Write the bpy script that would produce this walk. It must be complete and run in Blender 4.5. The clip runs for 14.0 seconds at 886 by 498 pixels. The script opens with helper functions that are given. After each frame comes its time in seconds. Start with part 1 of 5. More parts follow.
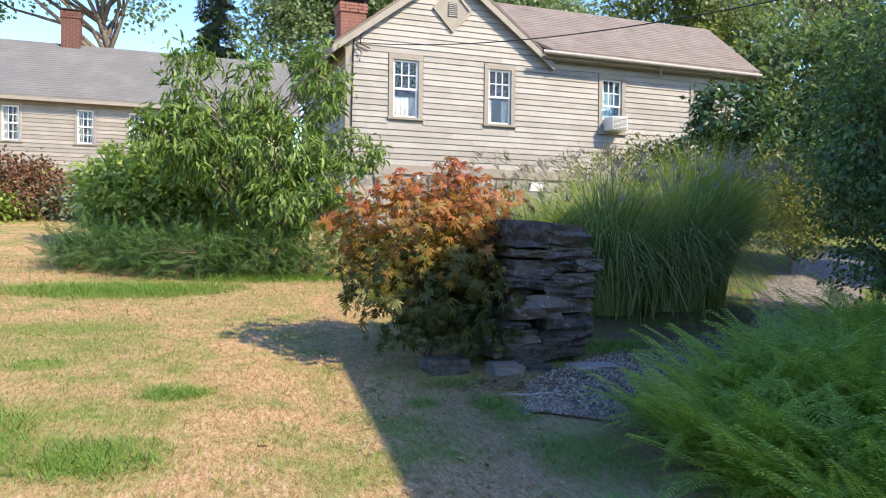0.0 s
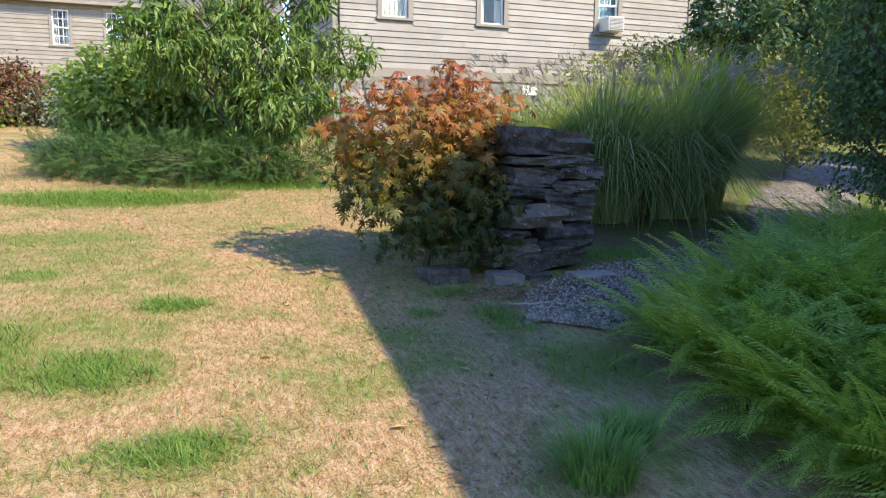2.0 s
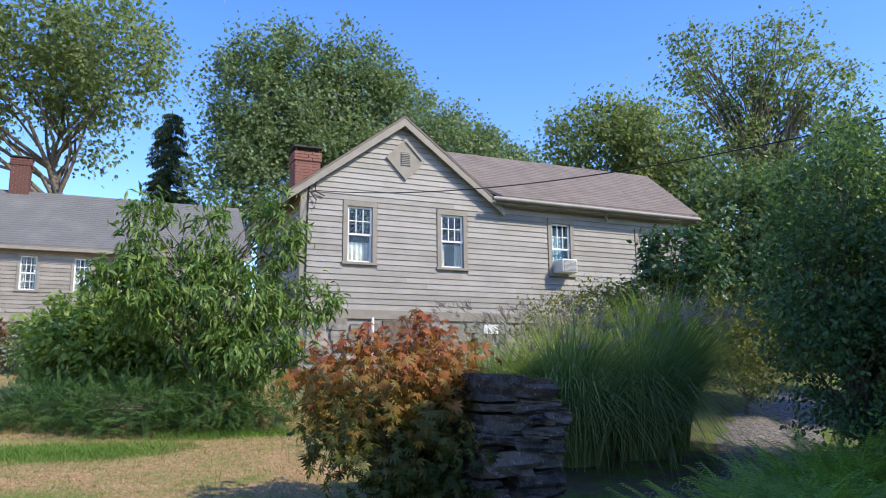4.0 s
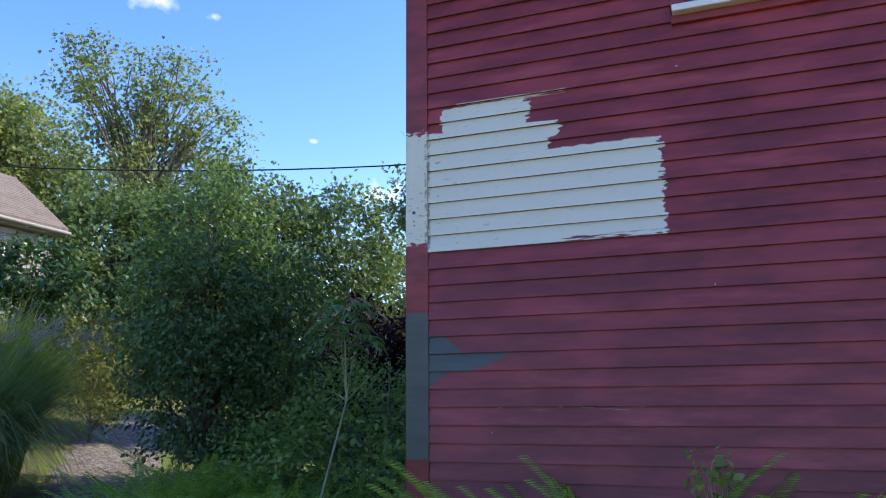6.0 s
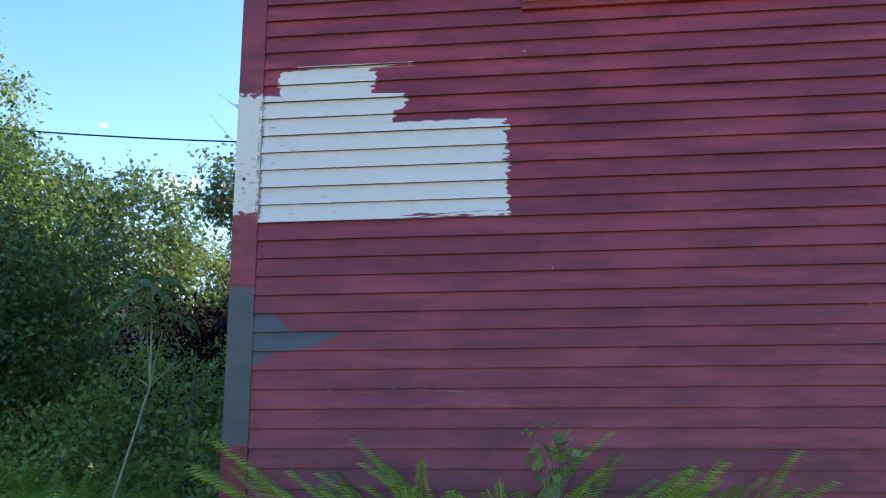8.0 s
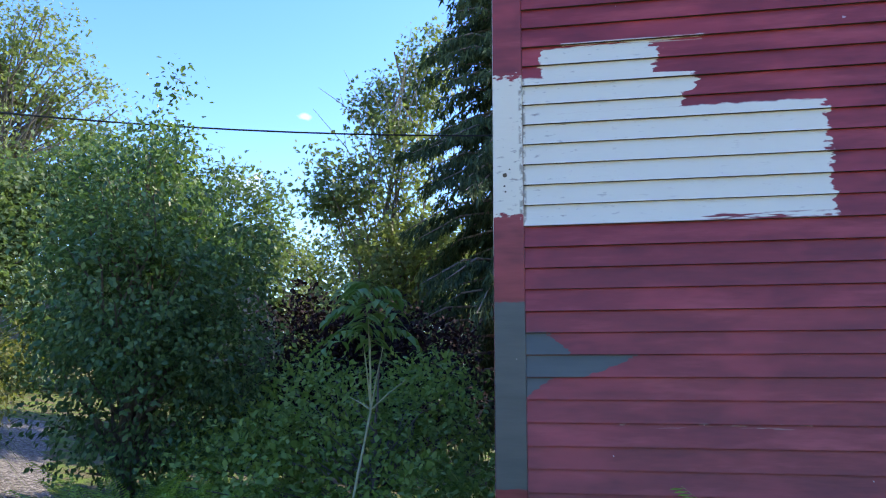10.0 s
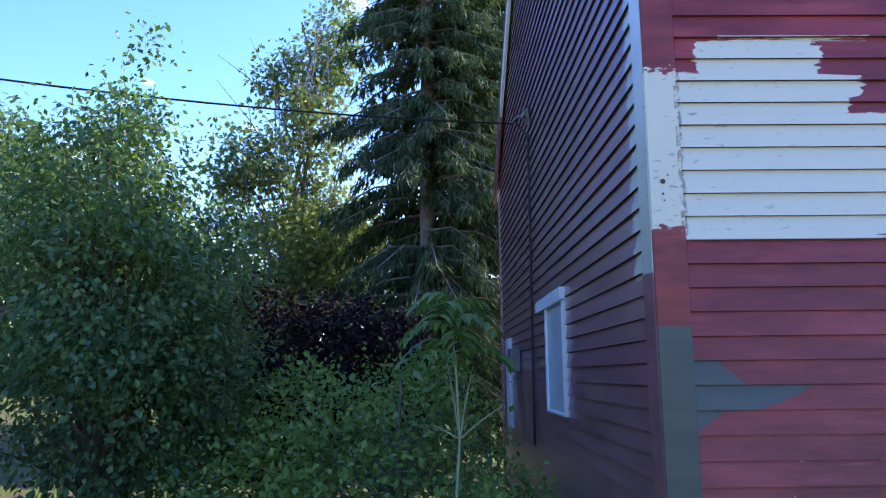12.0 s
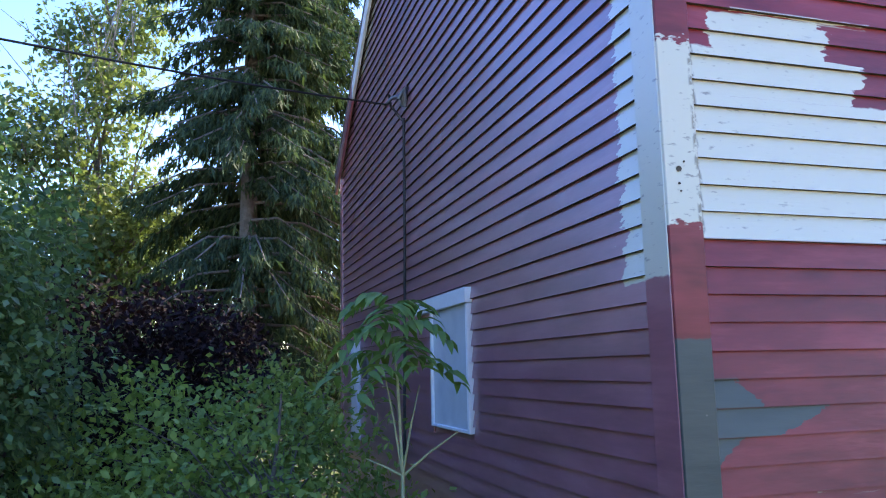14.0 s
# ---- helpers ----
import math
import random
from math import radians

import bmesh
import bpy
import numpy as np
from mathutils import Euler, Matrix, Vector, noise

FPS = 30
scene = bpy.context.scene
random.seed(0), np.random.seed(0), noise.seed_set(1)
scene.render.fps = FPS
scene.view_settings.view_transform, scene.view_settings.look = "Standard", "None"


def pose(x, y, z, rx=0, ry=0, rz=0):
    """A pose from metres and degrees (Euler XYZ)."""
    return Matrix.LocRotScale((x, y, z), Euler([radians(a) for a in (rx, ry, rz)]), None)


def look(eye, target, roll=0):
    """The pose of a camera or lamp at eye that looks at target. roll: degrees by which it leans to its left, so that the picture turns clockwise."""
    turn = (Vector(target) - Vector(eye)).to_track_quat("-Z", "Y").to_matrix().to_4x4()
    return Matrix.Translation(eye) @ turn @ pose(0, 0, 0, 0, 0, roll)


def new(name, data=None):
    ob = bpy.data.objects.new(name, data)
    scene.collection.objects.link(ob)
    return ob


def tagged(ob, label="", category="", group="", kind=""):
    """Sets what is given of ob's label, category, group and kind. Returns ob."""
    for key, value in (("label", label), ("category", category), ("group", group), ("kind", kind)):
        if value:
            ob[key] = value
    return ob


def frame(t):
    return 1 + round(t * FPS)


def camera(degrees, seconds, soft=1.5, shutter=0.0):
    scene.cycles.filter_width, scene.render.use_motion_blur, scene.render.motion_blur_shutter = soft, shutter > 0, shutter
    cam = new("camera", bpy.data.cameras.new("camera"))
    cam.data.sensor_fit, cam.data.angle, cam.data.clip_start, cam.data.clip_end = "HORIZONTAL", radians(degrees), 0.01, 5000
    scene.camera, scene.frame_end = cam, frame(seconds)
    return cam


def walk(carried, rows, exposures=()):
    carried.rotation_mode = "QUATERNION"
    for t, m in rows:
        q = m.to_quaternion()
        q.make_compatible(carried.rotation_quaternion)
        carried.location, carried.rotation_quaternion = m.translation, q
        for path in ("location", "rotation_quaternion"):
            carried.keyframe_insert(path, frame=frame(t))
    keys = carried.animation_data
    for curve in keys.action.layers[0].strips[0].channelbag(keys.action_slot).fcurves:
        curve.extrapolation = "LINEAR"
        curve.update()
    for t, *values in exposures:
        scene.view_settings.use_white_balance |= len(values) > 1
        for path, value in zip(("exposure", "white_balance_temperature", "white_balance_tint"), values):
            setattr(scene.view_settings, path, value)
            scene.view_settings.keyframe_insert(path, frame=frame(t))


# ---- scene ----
cam = camera(59.9, 14.0, soft=1.1)
PATH = [
    (0, (-4.164, -1.996, 1.369), (-3.477, -0.118, 1.353), 0.6),
    (0.5, (-4.199, -1.94, 1.385), (-3.495, -0.068, 1.374), 0.4),
    (1, (-4.217, -1.925, 1.384), (-3.501, -0.058, 1.363), 0.4),
    (1.5, (-4.207, -1.891, 1.387), (-3.492, -0.028, 1.255), 0.3),
    (2, (-4.201, -1.867, 1.385), (-3.488, -0.017, 1.124), 0.5),
    (2.2, (-4.198, -1.88, 1.382), (-3.484, -0.032, 1.102), 0.5),
    (4.3, (-4.276, -1.913, 1.489), (-3.432, -0.146, 1.895), 0.5),
    (4.5, (-4.273, -1.91, 1.49), (-3.352, -0.183, 1.902), 0.6),
    (4.9, (-4.243, -1.862, 1.501), (-3.081, -0.287, 1.909), 0.3),
    (5, (-4.213, -1.846, 1.507), (-2.975, -0.33, 1.92), -0.0),
    (5.2, (-4.205, -1.857, 1.499), (-2.819, -0.476, 1.912), -0.0),
    (5.4, (-4.191, -1.831, 1.511), (-2.663, -0.605, 1.913), -0.5),
    (5.5, (-4.185, -1.816, 1.516), (-2.579, -0.692, 1.913), -0.2),
    (6, (-4.196, -1.828, 1.512), (-2.361, -1.132, 1.898), -0.5),
    (6.5, (-4.158, -1.921, 1.467), (-2.244, -1.501, 1.865), -0.3),
    (7, (-4.163, -1.836, 1.424), (-2.218, -1.611, 1.831), -0.6),
    (7.5, (-4.126, -1.777, 1.389), (-2.176, -1.59, 1.793), -0.5),
    (8, (-4.012, -1.576, 1.391), (-2.062, -1.378, 1.787), -0.3),
    (8.5, (-3.879, -1.308, 1.405), (-1.94, -1.028, 1.804), -0.2),
    (9, (-3.803, -0.965, 1.472), (-1.879, -0.597, 1.876), 0.1),
    (9.2, (-3.743, -0.862, 1.47), (-1.825, -0.465, 1.875), 0.1),
    (11.3, (-3.31, 0.501, 1.809), (-1.338, 0.612, 2.127), 0.2),
    (11.5, (-3.253, 0.633, 1.799), (-1.279, 0.696, 2.117), -0.1),
    (12, (-3.175, 0.936, 1.829), (-1.202, 0.905, 2.152), -0.6),
    (12.5, (-2.986, 1.104, 1.818), (-1.016, 0.999, 2.144), -0.9),
    (13, (-2.779, 1.202, 1.878), (-0.82, 0.963, 2.202), -0.8),
    (13.5, (-2.551, 1.394, 1.901), (-0.623, 0.964, 2.217), -1.0),
    (14, (-2.345, 1.557, 1.937), (-0.454, 0.982, 2.243), -1.2),
]
walk(cam, [(t, look(eye, target, roll)) for t, eye, target, roll in PATH], [(0, 1.94, 8600, 6), (2.2, 1.94, 8600, 6), (4.3, 1.3, 7300, 6), (5.5, 1.34, 7400, 6), (6.5, 1.85, 8300, 7), (8.5, 2.0, 8200, 7), (9.2, 2.0, 8000, 7), (11.3, 1.9, 6900, 11), (12.5, 2.1, 7400, 10), (14, 2.4, 8000, 10)])

# ---- world and sun ----
SUN_DIR = Vector((0.69, -0.87, 1.0)).normalized()
world = bpy.data.worlds.new("sky")
scene.world = world
world.use_nodes = True
wt = world.node_tree
wbg = wt.nodes["Background"]
sky = wt.nodes.new("ShaderNodeTexSky")
sky.sky_type = "NISHITA"
sky.sun_disc = False
sky.sun_elevation = math.asin(SUN_DIR.z)
sky.sun_rotation = math.atan2(SUN_DIR.x, SUN_DIR.y)
sky.air_density, sky.dust_density, sky.ozone_density = 1.1, 0.34, 4.4
tint = wt.nodes.new("ShaderNodeHueSaturation")
tint.inputs["Hue"].default_value = 0.52
tint.inputs["Saturation"].default_value = 1.28
wt.links.new(sky.outputs[0], tint.inputs["Color"])
# a few small fair-weather clouds
wtc = wt.nodes.new("ShaderNodeTexCoord")
cover = None
wisp = wt.nodes.new("ShaderNodeTexNoise")
wisp.inputs["Scale"].default_value, wisp.inputs["Detail"].default_value = 55.0, 7.0
wt.links.new(wtc.outputs["Generated"], wisp.inputs["Vector"])


def wmath(op, a, b):
    k_ = wt.nodes.new("ShaderNodeMath")
    k_.operation = op
    k_.use_clamp = op == "MULTIPLY"
    for s_, v_ in zip(k_.inputs, (a, b)):
        if hasattr(v_, "is_output"):
            wt.links.new(v_, s_)
        else:
            s_.default_value = v_
    return k_.outputs[0]


for cx, cy, cz, size_ in ((0.651, 0.602, 0.462, 0.05), (0.698, 0.555, 0.453, 0.016), (0.874, 0.41, 0.258, 0.06), (0.813, 0.483, 0.324, 0.01), (0.876, 0.335, 0.347, 0.018), (0.925, 0.222, 0.305, 0.022), (0.885, 0.085, 0.458, 0.05)):
    k_ = wt.nodes.new("ShaderNodeVectorMath")
    k_.operation = "SUBTRACT"
    d_ = Vector((cx, cy, cz)).normalized()
    wt.links.new(wtc.outputs["Generated"], k_.inputs[0])
    k_.inputs[1].default_value = d_
    k2 = wt.nodes.new("ShaderNodeVectorMath")
    k2.operation = "MULTIPLY"
    wt.links.new(k_.outputs[0], k2.inputs[0])
    k2.inputs[1].default_value = (1.0, 1.0, 2.0)
    k3 = wt.nodes.new("ShaderNodeVectorMath")
    k3.operation = "LENGTH"
    wt.links.new(k2.outputs[0], k3.inputs[0])
    near_ = wmath("SUBTRACT", 1.0, wmath("DIVIDE", k3.outputs["Value"], size_))
    puff = wmath("MULTIPLY", wmath("SUBTRACT", wmath("ADD", wmath("MULTIPLY", near_, 0.8), wmath("MULTIPLY", wisp.outputs["Fac"], 1.3)), 1.0), 1.05)
    cover = puff if cover is None else wmath("MAXIMUM", cover, puff)
wmix = wt.nodes.new("ShaderNodeMix")
wmix.data_type = "RGBA"
wt.links.new(cover, wmix.inputs[0])
wt.links.new(tint.outputs[0], wmix.inputs[6])
wmix.inputs[7].default_value = (3.6, 3.8, 4.0, 1)
wt.links.new(wmix.outputs[2], wbg.inputs[0])
wbg.inputs[1].default_value = 0.15
sun_data = bpy.data.lights.new("sun", "SUN")
sun_data.energy, sun_data.angle, sun_data.color = 2.05, radians(0.53), (1.0, 0.955, 0.88)
sun = new("sun", sun_data)
sun.matrix_world = look(SUN_DIR * 40, (0, 0, 0))


# ---- node helpers and materials ----
def mat(name):
    m = bpy.data.materials.new(name)
    m.use_nodes = True
    return m, m.node_tree.nodes, m.node_tree.links, m.node_tree.nodes["Principled BSDF"]


class Net:
    """Small wrapper that chains value nodes of one material."""

    def __init__(self, m):
        self.n, self.l = m.node_tree.nodes, m.node_tree.links

    def put(self, sock, v):
        if hasattr(v, "is_output"):
            self.l.new(v, sock)
        else:
            sock.default_value = v

    def math(self, op, a, b=0.0, c=0.0):
        k = self.n.new("ShaderNodeMath")
        k.operation = op
        for s, v in zip(k.inputs, (a, b, c)):
            self.put(s, v)
        return k.outputs[0]

    def noise(self, scale, detail=4.0, vec=None, rough=0.55):
        k = self.n.new("ShaderNodeTexNoise")
        k.inputs["Scale"].default_value, k.inputs["Detail"].default_value = scale, detail
        k.inputs["Roughness"].default_value = rough
        if vec is not None:
            self.l.new(vec, k.inputs["Vector"])
        return k.outputs["Fac"]

    def pos(self):
        k = self.n.new("ShaderNodeNewGeometry")
        return k.outputs["Position"]

    def obj(self):
        return self.n.new("ShaderNodeTexCoord").outputs["Object"]

    def scaled(self, vec, s):
        k = self.n.new("ShaderNodeVectorMath")
        k.operation = "MULTIPLY"
        self.l.new(vec, k.inputs[0])
        k.inputs[1].default_value = s
        return k.outputs[0]

    def split(self, vec):
        k = self.n.new("ShaderNodeSeparateXYZ")
        self.l.new(vec, k.inputs[0])
        return k.outputs

    def ramp(self, fac, stops):
        k = self.n.new("ShaderNodeValToRGB")
        e = k.color_ramp.elements
        while len(e) < len(stops):
            e.new(0.5)
        for q, (p, c) in zip(e, stops):
            q.position, q.color = p, (*c, 1)
        self.put(k.inputs[0], fac)
        return k.outputs[0]

    def mix(self, fac, a, b, mode="MIX"):
        k = self.n.new("ShaderNodeMix")
        k.data_type, k.blend_type = "RGBA", mode
        self.put(k.inputs[0], fac)
        self.put(k.inputs[6], (*a, 1) if isinstance(a, tuple) else a)
        self.put(k.inputs[7], (*b, 1) if isinstance(b, tuple) else b)
        return k.outputs[2]

    def step(self, v, lo, hi):
        k = self.n.new("ShaderNodeMapRange")
        k.clamp = True
        self.put(k.inputs[0], v)
        k.inputs[1].default_value, k.inputs[2].default_value = lo, hi
        return k.outputs[0]

    def bump(self, bsdf, height, strength=0.4, dist=0.01):
        k = self.n.new("ShaderNodeBump")
        k.inputs["Strength"].default_value, k.inputs["Distance"].default_value = strength, dist
        self.put(k.inputs["Height"], height)
        self.l.new(k.outputs[0], bsdf.inputs["Normal"])

    def random(self):
        return self.n.new("ShaderNodeObjectInfo").outputs["Random"]

    def island(self):
        return self.n.new("ShaderNodeNewGeometry").outputs["Random Per Island"]


def plain(name, a, b, rough=0.6, scale=8.0, metal=0.0, bump=0.15, fine=120.0, spread=0.12):
    """A surface between two colours, with stains, fine grain and a touch of difference from piece to piece."""
    m, n, l, p = mat(name)
    k = Net(m)
    pos = k.pos()
    f = k.math("ADD", k.math("MULTIPLY", k.noise(scale, 5, pos), 0.7), k.math("MULTIPLY", k.noise(fine, 2, pos), 0.3))
    f = k.math("ADD", f, k.math("MULTIPLY", k.math("SUBTRACT", k.random(), 0.5), spread))
    l.new(k.ramp(f, [(0.32, a), (0.68, b)]), p.inputs["Base Color"])
    p.inputs["Roughness"].default_value, p.inputs["Metallic"].default_value = rough, metal
    if bump:
        k.bump(p, k.noise(fine, 3, pos), bump, 0.004)
    return m


def leafy(name, cols, rough=0.5, trans=0.3, low=3.0, turning=None):
    """Leaves: each one its own tone, broad drifts of tone through the crown, light shining through."""
    m, n, l, p = mat(name)
    k = Net(m)
    f = k.math("ADD", k.math("MULTIPLY", k.island(), 0.6), k.math("MULTIPLY", k.noise(low, 2, k.pos()), 0.4))
    if turning:
        f = k.math("ADD", k.math("MULTIPLY", f, 0.55), k.math("SUBTRACT", k.math("MULTIPLY", k.step(k.split(k.pos())[2], *turning), 0.75), 0.1))
    stops = [(0.15 + 0.7 * i / (len(cols) - 1), c) for i, c in enumerate(cols)]
    col = k.ramp(f, stops)
    l.new(col, p.inputs["Base Color"])
    p.inputs["Roughness"].default_value = rough
    p.inputs["Specular IOR Level"].default_value = 0.35
    t = n.new("ShaderNodeBsdfTranslucent")
    l.new(k.mix(1.0, col, (1.18, 1.22, 0.72), "MULTIPLY"), t.inputs[0])
    mx = n.new("ShaderNodeMixShader")
    mx.inputs[0].default_value = trans
    l.new(p.outputs[0], mx.inputs[1])
    l.new(t.outputs[0], mx.inputs[2])
    l.new(mx.outputs[0], n["Material Output"].inputs[0])
    return m


def barn_paint(name, side):
    """Burgundy barn paint in uneven coats, with bare white primer and a dark green test patch in their own outlines;
    the side copy has its lighter sheen painted in.
    """
    m, n, l, p = mat(name)
    k = Net(m)
    pos = k.pos()
    x, y, z = k.split(pos)
    streak = k.noise(2.2, 4, k.scaled(pos, (0.8, 0.8, 5.0)))
    grain = k.noise(60.0, 3, k.scaled(pos, (0.15, 0.15, 1.0)))
    f = k.math("ADD", k.math("MULTIPLY", streak, 0.75), k.math("MULTIPLY", k.math("SUBTRACT", k.random(), 0.5), 0.12))
    f = k.math("ADD", f, k.math("MULTIPLY", grain, 0.2))
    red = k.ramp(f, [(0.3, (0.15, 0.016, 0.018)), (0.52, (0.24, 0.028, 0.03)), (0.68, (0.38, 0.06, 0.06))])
    # gable copy of the red is lighter: sheen and haze put into colour
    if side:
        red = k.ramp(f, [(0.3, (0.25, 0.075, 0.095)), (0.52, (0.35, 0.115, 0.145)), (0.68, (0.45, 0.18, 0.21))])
    coat = k.step(k.noise(1.6, 3, k.scaled(pos, (1.0, 1.0, 2.4)), 0.6), 0.50, 0.62)
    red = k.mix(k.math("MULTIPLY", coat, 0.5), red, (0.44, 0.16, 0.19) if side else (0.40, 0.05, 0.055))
    rag = k.math("SUBTRACT", k.noise(38.0, 3, k.scaled(pos, (0.4, 0.4, 1.0))), 0.5)
    rag2 = k.math("SUBTRACT", k.noise(9.0, 2, k.scaled(pos, (0.0, 0.0, 1.3))), 0.5)

    def above(v, a, soft=0.004):
        return k.step(k.math("SUBTRACT", v, a), -soft, soft)

    def both(*vs):
        r = vs[0]
        for v in vs[1:]:
            r = k.math("MULTIPLY", r, v)
        return r

    neg = lambda v: k.math("SUBTRACT", 1.0, v)
    if side:
        edge = k.math("ADD", 0.33, k.math("ADD", k.math("MULTIPLY", rag, 0.16), k.math("MULTIPLY", rag2, 0.16)))
        white = both(neg(above(k.math("SUBTRACT", x, edge), 0.0)), above(k.math("ADD", z, k.math("MULTIPLY", rag, 0.05)), 2.245))
        wx = both(above(x, 2.22), neg(above(k.math("ADD", x, k.math("MULTIPLY", rag, 0.15)), 3.5)), above(z, 2.34), neg(above(z, 2.44)))
        white = k.math("MAXIMUM", white, wx)
        white = k.math("MAXIMUM", white, both(above(x, 3.5), above(k.math("ADD", z, k.math("MULTIPLY", x, 0.7)), 9.17), above(z, 5.2)))
        green = None
    else:
        ya = k.math("ADD", y, k.math("MULTIPLY", rag, 0.13))
        zz = k.math("ADD", z, k.math("MULTIPLY", rag, 0.03))
        body = both(above(z, 2.381), neg(above(zz, 2.935)), above(ya, -1.52), neg(above(y, -0.1)))
        lim = k.math("ADD", k.math("ADD", -0.89, k.math("MULTIPLY", rag2, 0.12)), k.math("SUBTRACT", k.math("MULTIPLY", above(z, 3.11), 0.18), k.math("MULTIPLY", above(z, 3.01), 0.07)))
        top = both(above(zz, 2.93), neg(above(zz, 3.275)), above(k.math("SUBTRACT", ya, lim), 0.0), neg(above(ya, -0.235)))
        top = k.math("MAXIMUM", top, both(above(zz, 2.90), neg(above(zz, 3.12)), above(ya, -0.3), neg(above(y, -0.1))))
        post = both(above(y, -0.139), above(k.math("ADD", z, k.math("MULTIPLY", rag, 0.12)), 2.43), neg(above(k.math("ADD", z, k.math("MULTIPLY", rag, 0.14)), 3.13)))
        body = both(body, neg(above(y, -0.139)))
        white = k.math("MAXIMUM", k.math("MAXIMUM", body, top), post)
        dry = k.noise(6.0, 3, k.scaled(pos, (1.0, 1.0, 14.0)))
        smear = both(above(z, 3.272), neg(above(z, 3.292)), above(ya, -1.0), neg(above(ya, -0.34)), k.step(dry, 0.42, 0.5))
        lower = both(above(z, 2.372), neg(above(z, 2.41)), above(y, -1.5), neg(above(y, -0.9)), k.step(dry, 0.5, 0.56))
        scuff = both(above(y, -1.35), neg(above(y, -0.55)), above(z, 1.455), neg(above(z, 1.475)), k.step(dry, 0.55, 0.62))
        white = k.math("MAXIMUM", both(white, neg(lower)), k.math("MAXIMUM", smear, k.math("MULTIPLY", scuff, 0.3)))
        g1 = both(above(z, 1.775), neg(above(z, 1.88)), above(k.math("ADD", ya, k.math("MULTIPLY", k.math("SUBTRACT", z, 1.83), -1.2)), -0.29))
        g2 = both(above(z, 1.674), neg(above(z, 1.775)), above(k.math("SUBTRACT", ya, k.math("MULTIPLY", k.math("SUBTRACT", z, 1.72), -2.2)), -0.52))
        g3 = both(above(z, 1.58), neg(above(z, 1.674)), above(k.math("ADD", ya, k.math("MULTIPLY", k.math("SUBTRACT", 1.674, z), -1.6)), -0.27))
        gp = both(above(y, -0.139), above(zz, 1.18), neg(above(zz, 2.02)))
        green = k.math("MAXIMUM", k.math("MAXIMUM", g1, g2), k.math("MAXIMUM", g3, gp))
    worn = k.step(k.noise(55.0, 5, k.scaled(pos, (0.3, 0.3, 1.0))), 0.62, 0.72)
    worn = k.math("MULTIPLY", worn, k.math("ADD", 0.35, k.step(y, -0.75, -0.15)))
    primer = k.mix(k.math("MULTIPLY", worn, 0.85), (0.70, 0.69, 0.55), (0.36, 0.34, 0.27))
    col = red
    if green is not None:
        col = k.mix(green, col, k.ramp(streak, [(0.3, (0.055, 0.07, 0.062)), (0.7, (0.085, 0.10, 0.085))]))
    col = k.mix(white, col, primer)
    if not side:
        crack = both(above(y, -0.152), neg(above(y, -0.122)), k.step(k.noise(30.0, 3, pos), 0.46, 0.56), white)
        col = k.mix(k.math("MULTIPLY", crack, 0.75), col, (0.20, 0.17, 0.11))
    chip = k.step(k.noise(26.0, 2, pos), 0.77, 0.79)
    col = k.mix(k.math("MULTIPLY", chip, 0.6), col, (0.6, 0.55, 0.5))
    l.new(col, p.inputs["Base Color"])
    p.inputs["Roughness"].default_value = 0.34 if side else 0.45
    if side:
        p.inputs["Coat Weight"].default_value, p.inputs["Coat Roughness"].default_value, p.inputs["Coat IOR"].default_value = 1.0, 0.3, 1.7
    k.bump(p, k.math("ADD", grain, k.math("MULTIPLY", white, 0.3)), 0.25, 0.004)
    return m


BARN_FRONT = barn_paint("barn paint front", False)
BARN_SIDE = barn_paint("barn paint side with painted sheen", True)
BEIGE = plain("weathered beige paint", (0.235, 0.214, 0.19), (0.33, 0.305, 0.28), 0.6, 2.5, spread=0.35)
FARM_PAINT = plain("weathered tan paint", (0.221, 0.196, 0.164), (0.309, 0.278, 0.24), 0.6, 2.5, spread=0.35)
TAUPE = plain("taupe trim paint", (0.226, 0.195, 0.16), (0.289, 0.254, 0.212), 0.6, 5.0)
WHITE = plain("white window paint", (0.72, 0.72, 0.70), (0.82, 0.82, 0.80), 0.45, 14.0)
# dark bare wood; also paints in the shadow line under each board lap
EDGE = plain("bare weathered wood and lap shade", (0.045, 0.035, 0.024), (0.11, 0.085, 0.055), 0.9, 18)
# dark colour stands in for the shade of the rooms and vent gap
DARK = plain("dark room and vent shade", (0.10, 0.095, 0.09), (0.16, 0.15, 0.14), 0.9)
CURTAIN = plain("curtain cloth", (0.42, 0.43, 0.46), (0.62, 0.63, 0.66), 0.9, 20)
BLUE_BLIND = plain("blue blind cloth", (0.20, 0.36, 0.55), (0.32, 0.50, 0.70), 0.8, 20)
STONE = plain("dark fieldstone", (0.0246, 0.0214, 0.0185), (0.146, 0.124, 0.0986), 0.85, 16.0, bump=0.9, fine=70, spread=0.3)
# pale lichen spots on the dark stone
_k = Net(STONE)
_pb = STONE.node_tree.nodes["Principled BSDF"]
_under = _pb.inputs["Base Color"].links[0].from_socket
_spot = _k.math("MULTIPLY", _k.step(_k.noise(48.0, 3, _k.pos(), 0.7), 0.58, 0.66), _k.step(_k.noise(7.0, 2, _k.pos()), 0.46, 0.58))
_k.l.new(_k.mix(_k.math("MULTIPLY", _spot, 0.8), _under, (0.34, 0.335, 0.31)), _pb.inputs["Base Color"])
PALE_STONE = plain("pale fieldstone", (0.17, 0.153, 0.128), (0.323, 0.293, 0.251), 0.9, 9.0, bump=0.7, fine=60, spread=0.4)
